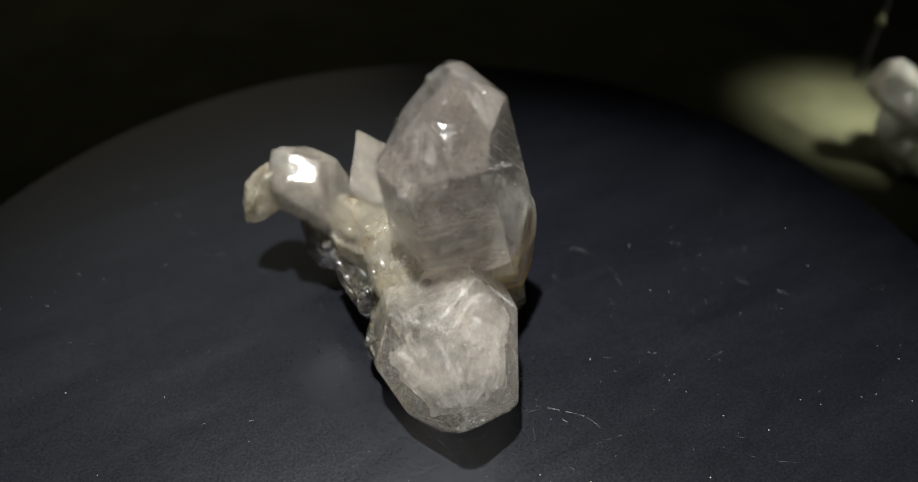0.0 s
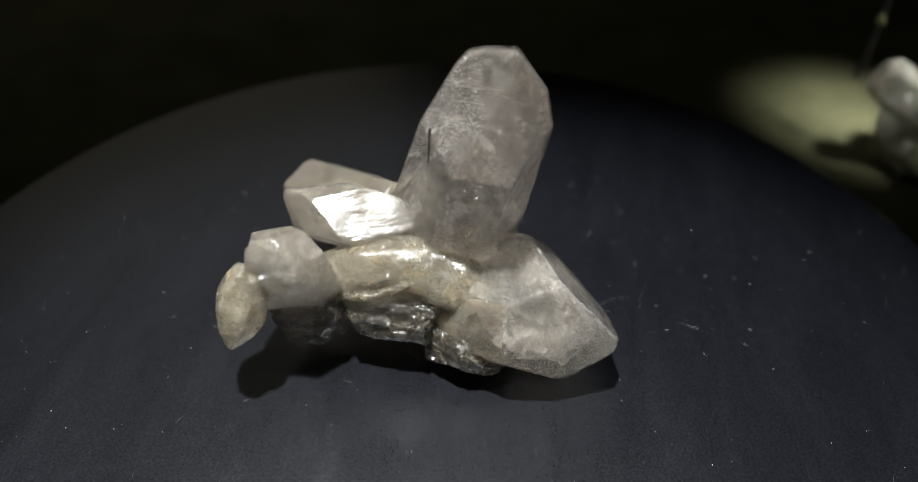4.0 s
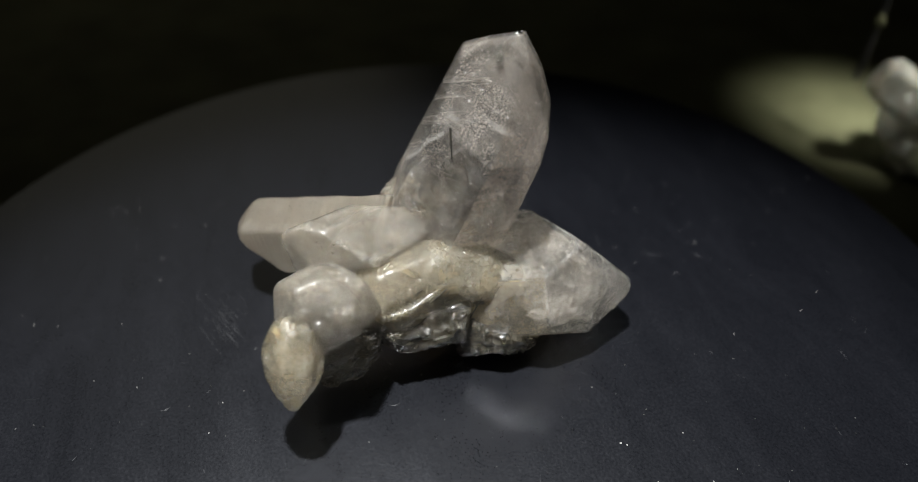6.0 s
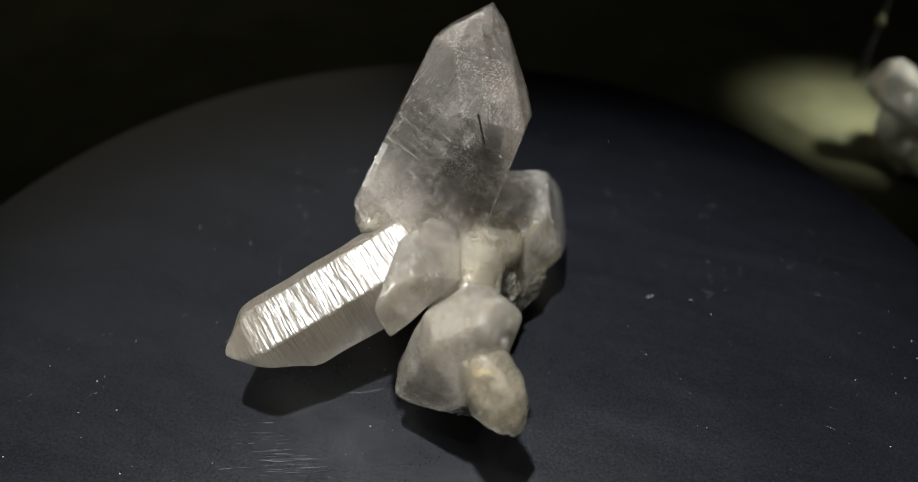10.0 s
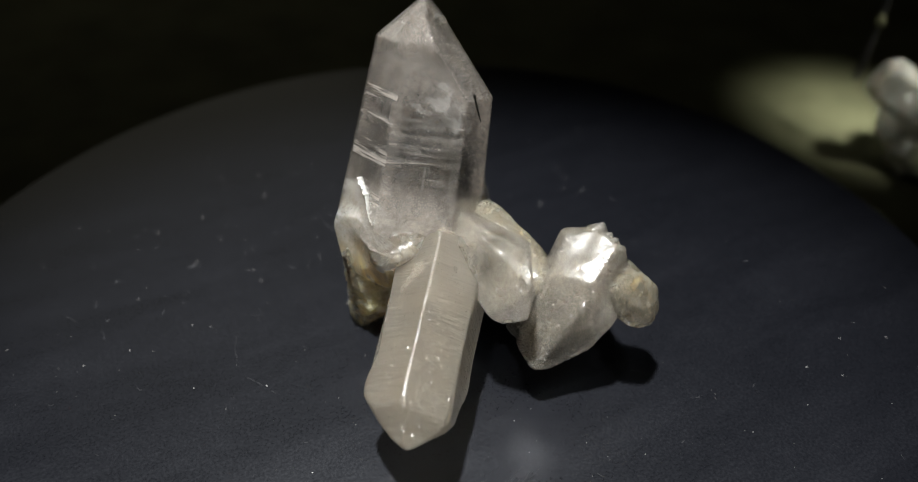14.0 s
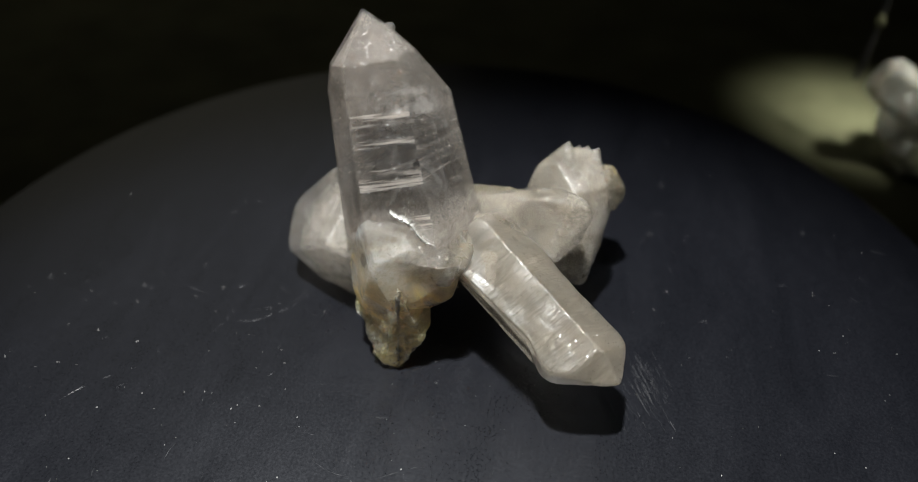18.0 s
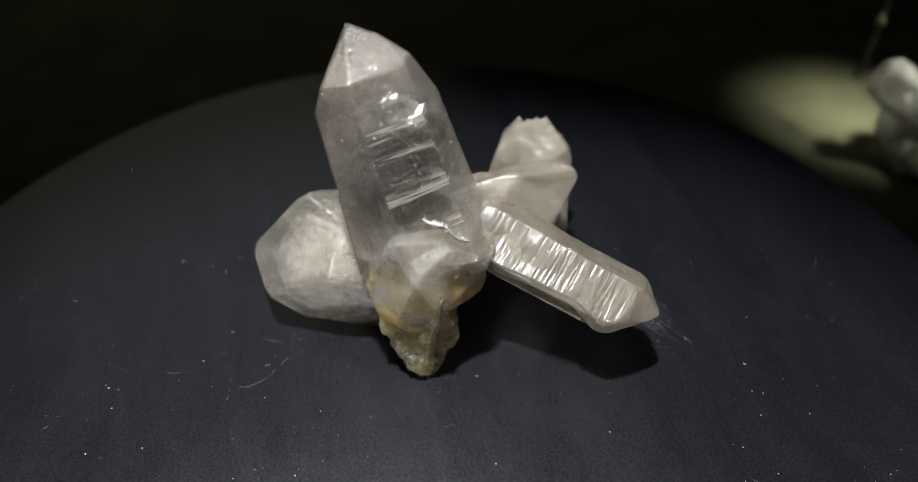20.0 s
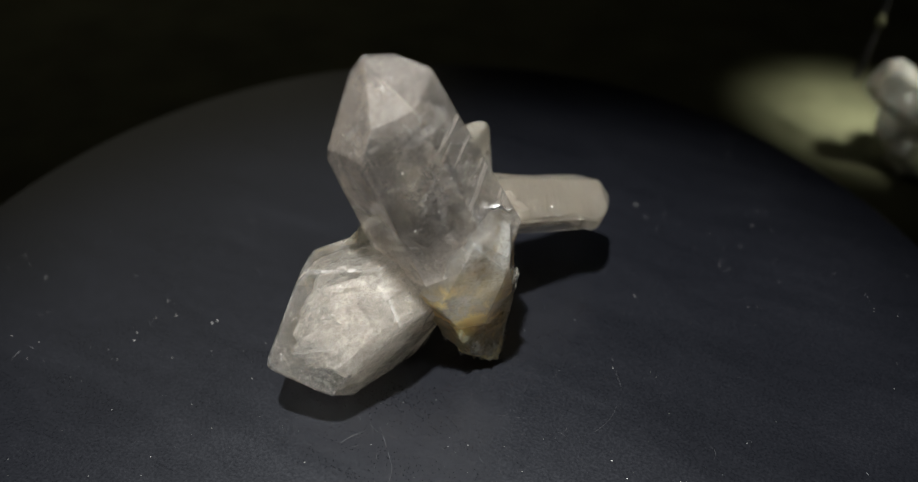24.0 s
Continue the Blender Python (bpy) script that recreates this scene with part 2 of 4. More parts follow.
def plain_material(name, colours, scale, rough=(0.4, 0.6), bump_size=0.0002, metal=0.0, detail_scale=900, spec=0.5):
    mat, nt, out = material(name)
    v = coords(nt)
    col = ramp(nt, noise_tex(nt, v, scale, 5, 0.6), [(0.3 + 0.4 * i / max(1, len(colours) - 1), c) for i, c in enumerate(colours)])
    fine = noise_tex(nt, v, detail_scale, 4, 0.6)
    b = node(nt, "BsdfPrincipled", Metallic=metal, Specular_IOR_Level=spec)
    nt.links.new(col, b.inputs["Base Color"])
    nt.links.new(ramp(nt, fine, [(0.3, rough[0]), (0.7, rough[1])]), b.inputs["Roughness"])
    if bump_size:
        nt.links.new(bump(nt, fine, 0.4, bump_size), b.inputs["Normal"])
    nt.links.new(b.outputs[0], out.inputs["Surface"])
    return mat


def disc_material():
    """Black satin plastic with smears and fine wear."""
    mat, nt, out = material("black_satin_plastic")
    v = coords(nt)
    smear = node(nt, "Mapping", Scale=(1.0, 3.2, 1.0), Rotation=(0, 0, 0.6))
    nt.links.new(v, smear.inputs["Vector"])
    large = noise_tex(nt, smear.outputs["Vector"], 30, 5, 0.62, 0.5)
    fine = noise_tex(nt, v, 2200, 3, 0.7)
    grain = noise_tex(nt, v, 420, 4, 0.7)
    dirt = maths(nt, "ADD", maths(nt, "MULTIPLY", large, 0.34), maths(nt, "ADD", maths(nt, "MULTIPLY", fine, 0.52), maths(nt, "MULTIPLY", grain, 0.14)))
    col = ramp(nt, dirt, [(0.40, (0.0038, 0.0041, 0.0056)), (0.53, (0.0052, 0.0055, 0.0075)), (0.68, (0.0080, 0.0083, 0.0108))])
    b = node(nt, "BsdfPrincipled", Specular_IOR_Level=0.62, Specular_Tint=(0.93, 0.95, 1.0, 1))
    nt.links.new(col, b.inputs["Base Color"])
    nt.links.new(ramp(nt, dirt, [(0.40, 0.27), (0.62, 0.36)]), b.inputs["Roughness"])
    nt.links.new(bump(nt, maths(nt, "ADD", fine, maths(nt, "MULTIPLY", grain, 0.4)), 0.05, 0.00008), b.inputs["Normal"])
    nt.links.new(b.outputs[0], out.inputs["Surface"])
    return mat


MILK = (0.80, 0.77, 0.73)
YELLOW = (0.54, 0.42, 0.20)
GOLD = (0.60, 0.45, 0.18)
Q_MAIN = quartz_material("smoky_clear_quartz", (0.01, 0.04), 70, (0.97, 0.94, 0.90), (0.76, 0.69, 0.61), stria=1.4, seed=0.31, through=0.52, glitter=0.025, cell=9000, relief=0.08, polished=1.0)
Q_FAT = quartz_material("milky_quartz", (0.02, 0.06), 60, (0.98, 0.97, 0.94), MILK, ((0.50, 0.42, 0.26), 160, 0.46, 0.5), seed=0.77, through=0.30, glitter=0.02, cell=9000, low=(-0.009, 0.002), relief=0.05, polished=0.4)
Q_LONG = quartz_material("frosted_quartz", (0.07, 0.20), 130, (0.95, 0.92, 0.86), (0.50, 0.45, 0.37), stria=1.6, gloss=0.30, relief=0.22, seed=1.3, through=0.25, glitter=0.05, polished=0.3, cell=9000)
Q_PALE = quartz_material("pale_quartz", (0.06, 0.20), 95, (0.98, 0.96, 0.93), (0.72, 0.66, 0.56), seed=2.2, gloss=0.24, through=0.30, glitter=0.05, cell=8500, relief=0.45, polished=0.25)
Q_BASE = quartz_material("frosty_quartz", (0.16, 0.44), 110, (0.98, 0.95, 0.90), (0.94, 0.88, 0.78), ((0.84, 0.60, 0.22), 75, 0.36, 1.0), stria=0.3, relief=0.3, deep=0.009, seed=8.3, through=0.60, low=(-0.005, 0.004), glitter=0.04, polished=0.3, cell=6500)
Q_BODY = quartz_material("stained_quartz", (0.08, 0.26), 120, (0.96, 0.92, 0.82), (0.58, 0.53, 0.42), ((0.40, 0.32, 0.17), 170, 0.52, 0.55), stria=0.2, gloss=0.22, relief=0.5, polished=0.12, seed=3.1, through=0.35, glitter=0.07, cell=7000)
Q_SADDLE = quartz_material("drusy_quartz", (0.08, 0.26), 140, (0.96, 0.93, 0.87), (0.64, 0.58, 0.48), stria=0.3, gloss=0.2, relief=0.6, seed=2.9, through=0.45, glitter=0.14, cell=6000, polished=0.3)
IN_BODY = face_haze("fibrous_haze", (0.70, 0.63, 0.50), ((-0.15, 0.26), (0.0, 0.26), (0.12, 0.26)), (0.2, 1.3), 120, 0.15, 0.4, smoke=0.45, seed=10.1)
Q_NUB = quartz_material("yellowish_quartz", (0.05, 0.30), 120, (0.95, 0.91, 0.80), (0.72, 0.65, 0.50), (GOLD, 150, 0.54, 0.6), stria=0.2, relief=0.2, seed=4.4, through=0.28, glitter=0.03, cell=9000)
Q_FAR = quartz_material("white_quartz", (0.25, 0.9), 90, (0.97, 0.97, 0.95), (0.88, 0.88, 0.84), seed=5.2, glitter=0.08, cell=900)
VEIL = phantom_material("milky_veil", (0.90, 0.87, 0.83), 160, (0.50, 0.56), 0.1, 0.9, peak=0.34, flake=0.03)
WORN_EDGE = haze_material("worn_edge", (0.90, 0.87, 0.82), ((-0.4, 0.13), (0.4, 0.13)), 0.95, 0.6, 500, seed=8.1)
SPECK = haze_material("inclusion", (0.95, 0.92, 0.86), ((-0.4, 0.8), (0.4, 0.8)), 0.3, 0.1, 300, seed=9.1)
HAZE = (0.94, 0.86, 0.78)
# frost on the tall crystal's faces: six round the prism, six on the pyramid
LINED = face_haze("lined_frost", HAZE, ((-0.24, 0.22), (-0.15, 0.36), (-0.09, 0.12), (0.0, 0.05), (0.05, 0.10), (0.09, 0.17), (0.2, 0.20)), (0.45, 1.25), 95, 0.55, 0.20, (-0.14, 0.07), seed=1.1)
LINED_CLEAR = face_haze("lined_clear_frost", HAZE, ((-0.24, 0.22), (-0.14, 0.34), (-0.10, 0.04), (0.03, 0.03), (0.06, 0.10), (0.09, 0.19), (0.2, 0.20)), (0.4, 1.2), 80, 0.75, 0.15, (-0.13, 0.06), seed=1.9)
SPECKLED = face_haze("speckled_frost", HAZE, ((-0.24, 0.25), (-0.15, 0.40), (-0.125, 0.03), (-0.03, 0.02), (0.02, 0.14), (0.2, 0.06)), (0.3, 1.3), 100, 0.14, 0.5, (-0.05, 0.16), seed=2.7)
SILKY = face_haze("silky_frost", (0.97, 0.85, 0.74), ((-0.24, 0.45), (-0.12, 0.36), (0.0, 0.34), (0.2, 0.38)), (0.55, 1.2), 75, 0.16, 0.10, (-0.2, 0.0), 0.5, seed=3.3)
CLOUDY = face_haze("cloudy_frost", HAZE, ((-0.24, 0.55), (-0.14, 0.30), (-0.06, 0.16), (0.03, 0.24), (0.2, 0.34)), (0.15, 1.3), 80, 0.12, 0.10, (-0.15, 0.05), 0.25, seed=4.4)
TIP_PALE = face_haze("pale_tip_frost", HAZE, ((-0.24, 0.24), (0.05, 0.15), (0.2, 0.22)), (0.6, 1.2), 120, 0.0, 0.18, seed=5.4)
IN_SKIN = (LINED, TIP_PALE, SPECKLED, SPECKLED, SILKY, SILKY, SILKY, SILKY, CLOUDY, CLOUDY, LINED_CLEAR, TIP_PALE)
IN_MID = face_haze("smoky_haze", HAZE, ((-0.24, 0.15), (-0.15, 0.30), (-0.12, 0.01), (0.01, 0.01), (0.06, 0.07), (0.20, 0.10)), (0.2, 1.5), 110, 0.10, 0.0, (-0.15, 0.05), 0.3, seed=2.1)
IN_DEEP = face_haze("deep_haze", HAZE, ((-0.24, 0.15), (-0.14, 0.30), (-0.11, 0.02), (0.01, 0.01), (0.06, 0.07), (0.20, 0.10)), (0.1, 1.6), 120, seed=3.1)
IN_BASE = haze_material("stained_haze", (0.97, 0.88, 0.76), ((-0.16, 0.50), (-0.05, 0.34), (0.0, 0.22), (0.05, 0.18), (0.12, 0.16)), 0.6, 0.1, 120, 4.1, ((0.86, 0.66, 0.30), -0.11, -0.02, 90, 0.45), fleck=0.3)
FAT_SILK = face_haze("milky_face_frost", (0.99, 0.91, 0.81), ((-0.17, 0.32), (-0.05, 0.18), (0.15, 0.12)), (0.2, 1.4), 90, 0.06, 0.25, seed=5.1)
FAT_CLEAR = face_haze("clear_face_frost", (0.99, 0.91, 0.81), ((-0.17, 0.40), (-0.08, 0.24), (0.0, 0.10), (0.15, 0.05)), (0.1, 1.4), 100, 0.10, 0.30, seed=5.9)
FAT_STAIN = face_haze("stained_face_frost", (0.80, 0.66, 0.42), ((-0.17, 0.55), (-0.06, 0.45), (0.02, 0.20), (0.15, 0.08)), (0.2, 1.3), 110, 0.0, 0.35, (-0.17, 0.05), 0.6, seed=6.6)
IN_FAT = (FAT_SILK, FAT_SILK, FAT_SILK, FAT_SILK, FAT_STAIN, FAT_CLEAR, FAT_STAIN, FAT_CLEAR, FAT_CLEAR, FAT_CLEAR, FAT_CLEAR, FAT_SILK)
IN_CLOUD = face_haze("milky_cloud", (0.99, 0.93, 0.85), ((-0.17, 0.36), (-0.06, 0.34), (0.03, 0.36), (0.15, 0.28)), (0.25, 1.6), 80, 0.0, 0.2, seed=6.1)
IN_LONG = face_haze("frosted_haze", (0.56, 0.50, 0.41), ((-0.2, 0.26), (0.0, 0.22), (0.2, 0.24)), (0.4, 1.35), 140, 0.25, 0.3, smoke=0.3, seed=3.7)
IN_PALE = face_haze("pale_haze", (0.88, 0.80, 0.68), ((-0.12, 0.20), (0.0, 0.16), (0.12, 0.20)), (0.15, 1.4), 150, 0.0, 0.22, seed=7.1)
Q_FOOT = quartz_material("yellow_stained_quartz", (0.16, 0.46), 120, (0.96, 0.90, 0.76), (0.90, 0.80, 0.58), ((0.86, 0.64, 0.27), 100, 0.42, 0.95), stria=0.2, relief=0.3, deep=0.009, seed=9.4, through=0.6, glitter=0.06, cell=9000, low=(-0.002, 0.010))
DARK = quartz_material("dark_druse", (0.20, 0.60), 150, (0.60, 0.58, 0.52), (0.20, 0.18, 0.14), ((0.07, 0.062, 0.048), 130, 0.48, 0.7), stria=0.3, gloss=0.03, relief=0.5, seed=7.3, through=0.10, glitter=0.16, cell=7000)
DISC = disc_material()
RIM = plain_material("black_plastic", [(0.012, 0.012, 0.014), (0.02, 0.02, 0.022)], 60, (0.4, 0.55), 0.00005)
CLOTH = plain_material("black_cloth", [(0.085, 0.086, 0.050), (0.150, 0.152, 0.090)], 40, (0.8, 0.95), 0.0003, spec=0.2)
WEAR = plain_material("worn_plastic", [(0.012, 0.012, 0.014), (0.055, 0.055, 0.058)], 300, (0.35, 0.6), 0)
HAIR = plain_material("dark_needle", [(0.012, 0.012, 0.012), (0.03, 0.028, 0.02)], 300, (0.3, 0.5), 0)
RUST = plain_material("dark_inclusion", [(0.05, 0.042, 0.03), (0.16, 0.12, 0.07)], 400, (0.4, 0.7), 0)
FLAKE = plain_material("white_flake", [(0.75, 0.74, 0.70), (0.88, 0.87, 0.84)], 500, (0.15, 0.4), 0.0003)
GLINT = quartz_material("druse_quartz", (0.0, 0.12), 200, (0.98, 0.96, 0.92), (0.7, 0.66, 0.56), stria=0.0, gloss=0.03, seed=6.1, through=0.3)
DUST = plain_material("pale_dust", [(0.20, 0.20, 0.19), (0.36, 0.35, 0.33)], 300, (0.6, 0.9), 0)


# ---- building ----
def part(name, bm, mat, parent=None, label="", pose_in=None):
    data = bpy.data.meshes.new(name)
    bm.to_mesh(data)
    bm.free()
    for one in mat if isinstance(mat, tuple) else (mat,):
        data.materials.append(one)
    ob = new(name, data)
    if parent:
        ob.parent = parent
    if pose_in is not None:
        ob.matrix_basis = pose_in
    if label:
        tagged(ob, label)
    return ob


def thing(name, label, category, group="", kind="", at=(0, 0, 0)):
    ob = new(name)
    ob.location = at
    return tagged(ob, label, category, group, kind)


def cut_solid(planes, size):
    """The solid inside all planes (normal, distance from the origin)."""
    bm = bmesh.new()
    bmesh.ops.create_cube(bm, size=size)
    for n, d in planes:
        n = Vector(n).normalized()
        cut = bmesh.ops.bisect_plane(bm, geom=bm.verts[:] + bm.edges[:] + bm.faces[:], dist=1e-7, plane_co=n * d, plane_no=n, clear_outer=True)
        edges = [e for e in cut["geom_cut"] if isinstance(e, bmesh.types.BMEdge)]
        if edges:
            bmesh.ops.contextual_create(bm, geom=edges)
    bmesh.ops.remove_doubles(bm, verts=bm.verts[:], dist=1e-6)
    bmesh.ops.recalc_face_normals(bm, faces=bm.faces[:])
    return bm


def axis_frame(axis, roll):
    a = Vector(axis).normalized()
    u = Vector((0, 0, 1)).cross(a).normalized()
    v = a.cross(u)
    r = radians(roll)
    x = u * math.cos(r) + v * math.sin(r)
    y = -u * math.sin(r) + v * math.cos(r)
    return Matrix((x, y, a)).transposed()


def soften(bm, width, slot=-1):
    bmesh.ops.bevel(bm, geom=bm.edges[:], offset=width, segments=1, affect="EDGES", clamp_overlap=True, material=slot)


def roughen(bm, fine, amount, scale, seed, spread=1.0):
    """Breaks flat faces into an uneven, chipped surface with edges about as long as fine (metres)."""
    bmesh.ops.triangulate(bm, faces=bm.faces[:])
    for _ in range(9):
        wide = [e for e in bm.edges if e.calc_length() > fine]
        if not wide:
            break
        bmesh.ops.subdivide_edges(bm, edges=wide, cuts=1)
        bmesh.ops.triangulate(bm, faces=[f for f in bm.faces if len(f.verts) > 3])
    bm.normal_update()
    off = Vector((seed, seed * 1.7, -seed))
    moves = []
    for v in bm.verts:
        d = noise.fractal(v.co * scale + off, 0.9, 2.0, 4) * amount
        c = (noise.cell(v.co * scale * 1.3 + off) - 0.5) * amount * 0.5 * spread
        moves.append(v.normal * (d + c))
    for v, m in zip(bm.verts, moves):
        v.co += m


def point(name, parent, label, mat, centre, axis, roll, prism, pyramid, top, foot, taper, edge=0.0004, worn=0.0, wave=260, growth=(), facets=(), waist=None, melt=0):
    """A quartz point: six prism faces and six pyramid faces 38.2 degrees steeper, each at its distance from the centre (in plan units).
    facets: further faces, their normals in the cluster's space; waist: (side, depth, from, to) by which the root is slimmer on one side."""
    planes = []
    for k in range(6):
        th = k * math.pi / 3
        c, s = math.cos(th), math.sin(th)
        e, q = radians(taper), radians(38.2)
        planes.append(((c * math.cos(e), s * math.cos(e), math.sin(e)), prism[k] * U))
        planes.append(((c * math.cos(q), s * math.cos(q), math.sin(q)), pyramid[k] * U))
    turn = axis_frame(axis, roll)
    for n, d in facets:
        planes.append((tuple(turn.transposed() @ Vector(n).normalized()), d * U))
    planes += [((0, 0, 1), top * U), ((0, 0, -1), foot * U)]
    bm = cut_solid(planes, 1.4 * U)
    soften(bm, edge, 1)
    if worn:
        roughen(bm, 0.0009, worn, wave, prism[0] * 100, 0.0)
    for _ in range(melt):
        bmesh.ops.smooth_vert(bm, verts=bm.verts[:], factor=0.5, use_axis_x=True, use_axis_y=True, use_axis_z=True)
    if waist:
        side = (turn.transposed() @ Vector(waist[0])).normalized()
        for v in bm.verts:
            f = min(1.0, max(0.0, (waist[3] * U - v.co.z) / ((waist[3] - waist[2]) * U)))
            reach = min(1.0, max(0.0, v.co.dot(side) / (0.06 * U)))
            v.co -= side * waist[1] * U * f * f * (3 - 2 * f) * reach
    frame_in = Matrix.Translation(Vector(centre) * U) @ turn.to_4x4()
    for v in bm.verts:
        low = (frame_in @ v.co).z
        if low < 0.0003 and parent:
            v.co += turn.transposed() @ Vector((0, 0, 0.0003 - low))
    ob = part(name, bm, (mat, mat if melt else WORN_EDGE), parent, label, frame_in)
    for k, (size, low, high, rough, inner) in enumerate(growth):
        lean = (0.25 * math.sin(k * 2.1 + 1), 0.25 * math.cos(k * 1.7), 1)
        ends = [((0, 0, 1), min(top * size, high) * U), ((-lean[0], -lean[1], -1), -low * U)]
        bm = cut_solid([(n, d * size) for n, d in planes[:-2]] + ends, 1.4 * U)
        if isinstance(inner, tuple):
            for f in bm.faces:
                near = [f.normal.dot(Vector(n)) for n, d in planes[:12]]
                f.material_index = near.index(max(near))
        else:
            soften(bm, edge * 0.6)
        if rough:
            roughen(bm, 0.0014, rough, 220, 7.0 + k)
        part("phantom", bm, inner, ob)
    return ob


def lump(name, parent, label, mat, centre, faces, edge=0.0006, worn=0.0, grain=260, seed=1.0, growth=(), melt=0, chips=1.0):
    """An irregular crystal body: faces as (azimuth, elevation, distance in plan units)."""
    planes = []
    for az, el, d in faces:
        a, e = radians(az), radians(el)
        planes.append(((math.cos(e) * math.cos(a), math.cos(e) * math.sin(a), math.sin(e)), d * U))
    bm = cut_solid(planes, 1.2 * U)
    soften(bm, edge)
    if worn:
        roughen(bm, 0.0007, worn, grain, seed, chips)
    for _ in range(melt):
        bmesh.ops.smooth_vert(bm, verts=bm.verts[:], factor=0.5, use_axis_x=True, use_axis_y=True, use_axis_z=True)
    if melt:
        for f in bm.faces:
            f.smooth = True
    ob = part(name, bm, mat, parent, label, Matrix.Translation(Vector(centre) * U))
    for k, (size, high, rough, inner) in enumerate(growth):
        bm = cut_solid([(n, d * size) for n, d in planes] + [((0.2, 0.1, 1), high * U)], 1.2 * U)
        soften(bm, edge * 0.6)
        if rough:
            roughen(bm, 0.0014, rough, 220, 9.0 + k)
        part("phantom", bm, inner, ob)
    return ob


def ridge(name, parent, label, mats, path, sizes):
    """A fibrous body along a path of places, sizes: its half width and half height at each, in plan units. The second material takes its underside."""
    rings, around, n = 44, 64, len(path) - 1

    def skin(scale, seed, rough):
        bm = bmesh.new()
        rows = []
        for i in range(rings + 1):
            f = i / rings * n
            k = min(int(f), n - 1)
            g = f - k
            g = g * g * (3 - 2 * g)
            c = Vector(path[k]).lerp(Vector(path[k + 1]), g)
            w, h = (a + (b - a) * g for a, b in zip(sizes[k], sizes[k + 1]))
            close = min(1.0, 4.0 * min(i, rings - i) / rings + 0.25) ** 0.5
            row = []
            for q in range(around):
                a = 2 * math.pi * q / around
                d = Vector((math.cos(a), 0, math.sin(a)))
                far = 1 + rough * (0.17 * noise.noise(Vector((d.x * 1.6, f * 0.9, d.z * 1.6 + seed))) + 0.06 * noise.fractal(Vector((d.x * 4, f * 3.2, d.z * 4 + seed)), 0.7, 2.0, 5))
                far *= 1 - 0.10 * rough * max(0.0, 1 - abs(a - 5.95 + 0.25 * math.sin(f * 2.0)) / 0.35)
                row.append(bm.verts.new((c + Vector((d.x * w, 0, d.z * h)) * far * close * scale) * U))
            rows.append(row)
        for a, b in zip(rows, rows[1:]):
            for q in range(around):
                r = (q + 1) % around
                f = bm.faces.new((a[q], b[q], b[r], a[r]))
                f.smooth = True
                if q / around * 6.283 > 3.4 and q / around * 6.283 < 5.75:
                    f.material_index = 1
        bm.faces.new(rows[0])
        bm.faces.new(list(reversed(rows[-1])))
        bmesh.ops.recalc_face_normals(bm, faces=bm.faces[:])
        return bm

    ob = part(name, skin(1.0, 3.0, 1.0), mats, parent, label, Matrix.Identity(4))
    for scale in (0.90, 0.68):
        bm = skin(scale, 8.0, 1.0)
        for f in bm.faces:
            f.material_index = 0
        part("phantom", bm, IN_BODY, ob)
    return ob


def pebble(name, parent, label, mat, root, tip, wide):
    """A rounded, blunt-tipped crystal from root to tip, wide: its half width, all in plan units."""
    a, b = Vector(root) * U, Vector(tip) * U
    bm = bmesh.new()
    bmesh.ops.create_icosphere(bm, subdivisions=5, radius=1.0)
    long = (b - a).length / 2
    for v in bm.verts:
        c = v.co.copy()
        six = 1 - 0.05 * math.cos(6 * math.atan2(c.y, c.x))
        slim = 1.0 - 0.12 * c.z - 0.25 * max(0.0, c.z) ** 2
        grain = 1 + 0.10 * noise.fractal(c * 1.3 + Vector((4, 1, 2)), 0.8, 2.0, 5)
        v.co = Vector((c.x * wide * U * six * slim * 1.05, c.y * wide * U * six * slim * 0.92, c.z * long)) * grain
    for f in bm.faces:
        f.smooth = True
    inner = bm.copy()
    bmesh.ops.scale(inner, vec=(0.8, 0.8, 0.8), verts=inner.verts[:])
    ob = part(name, bm, mat, parent, label, Matrix.Translation((a + b) / 2) @ axis_frame(b - a, 15).to_4x4())
    part("phantom", inner, IN_BODY, ob)
    return ob


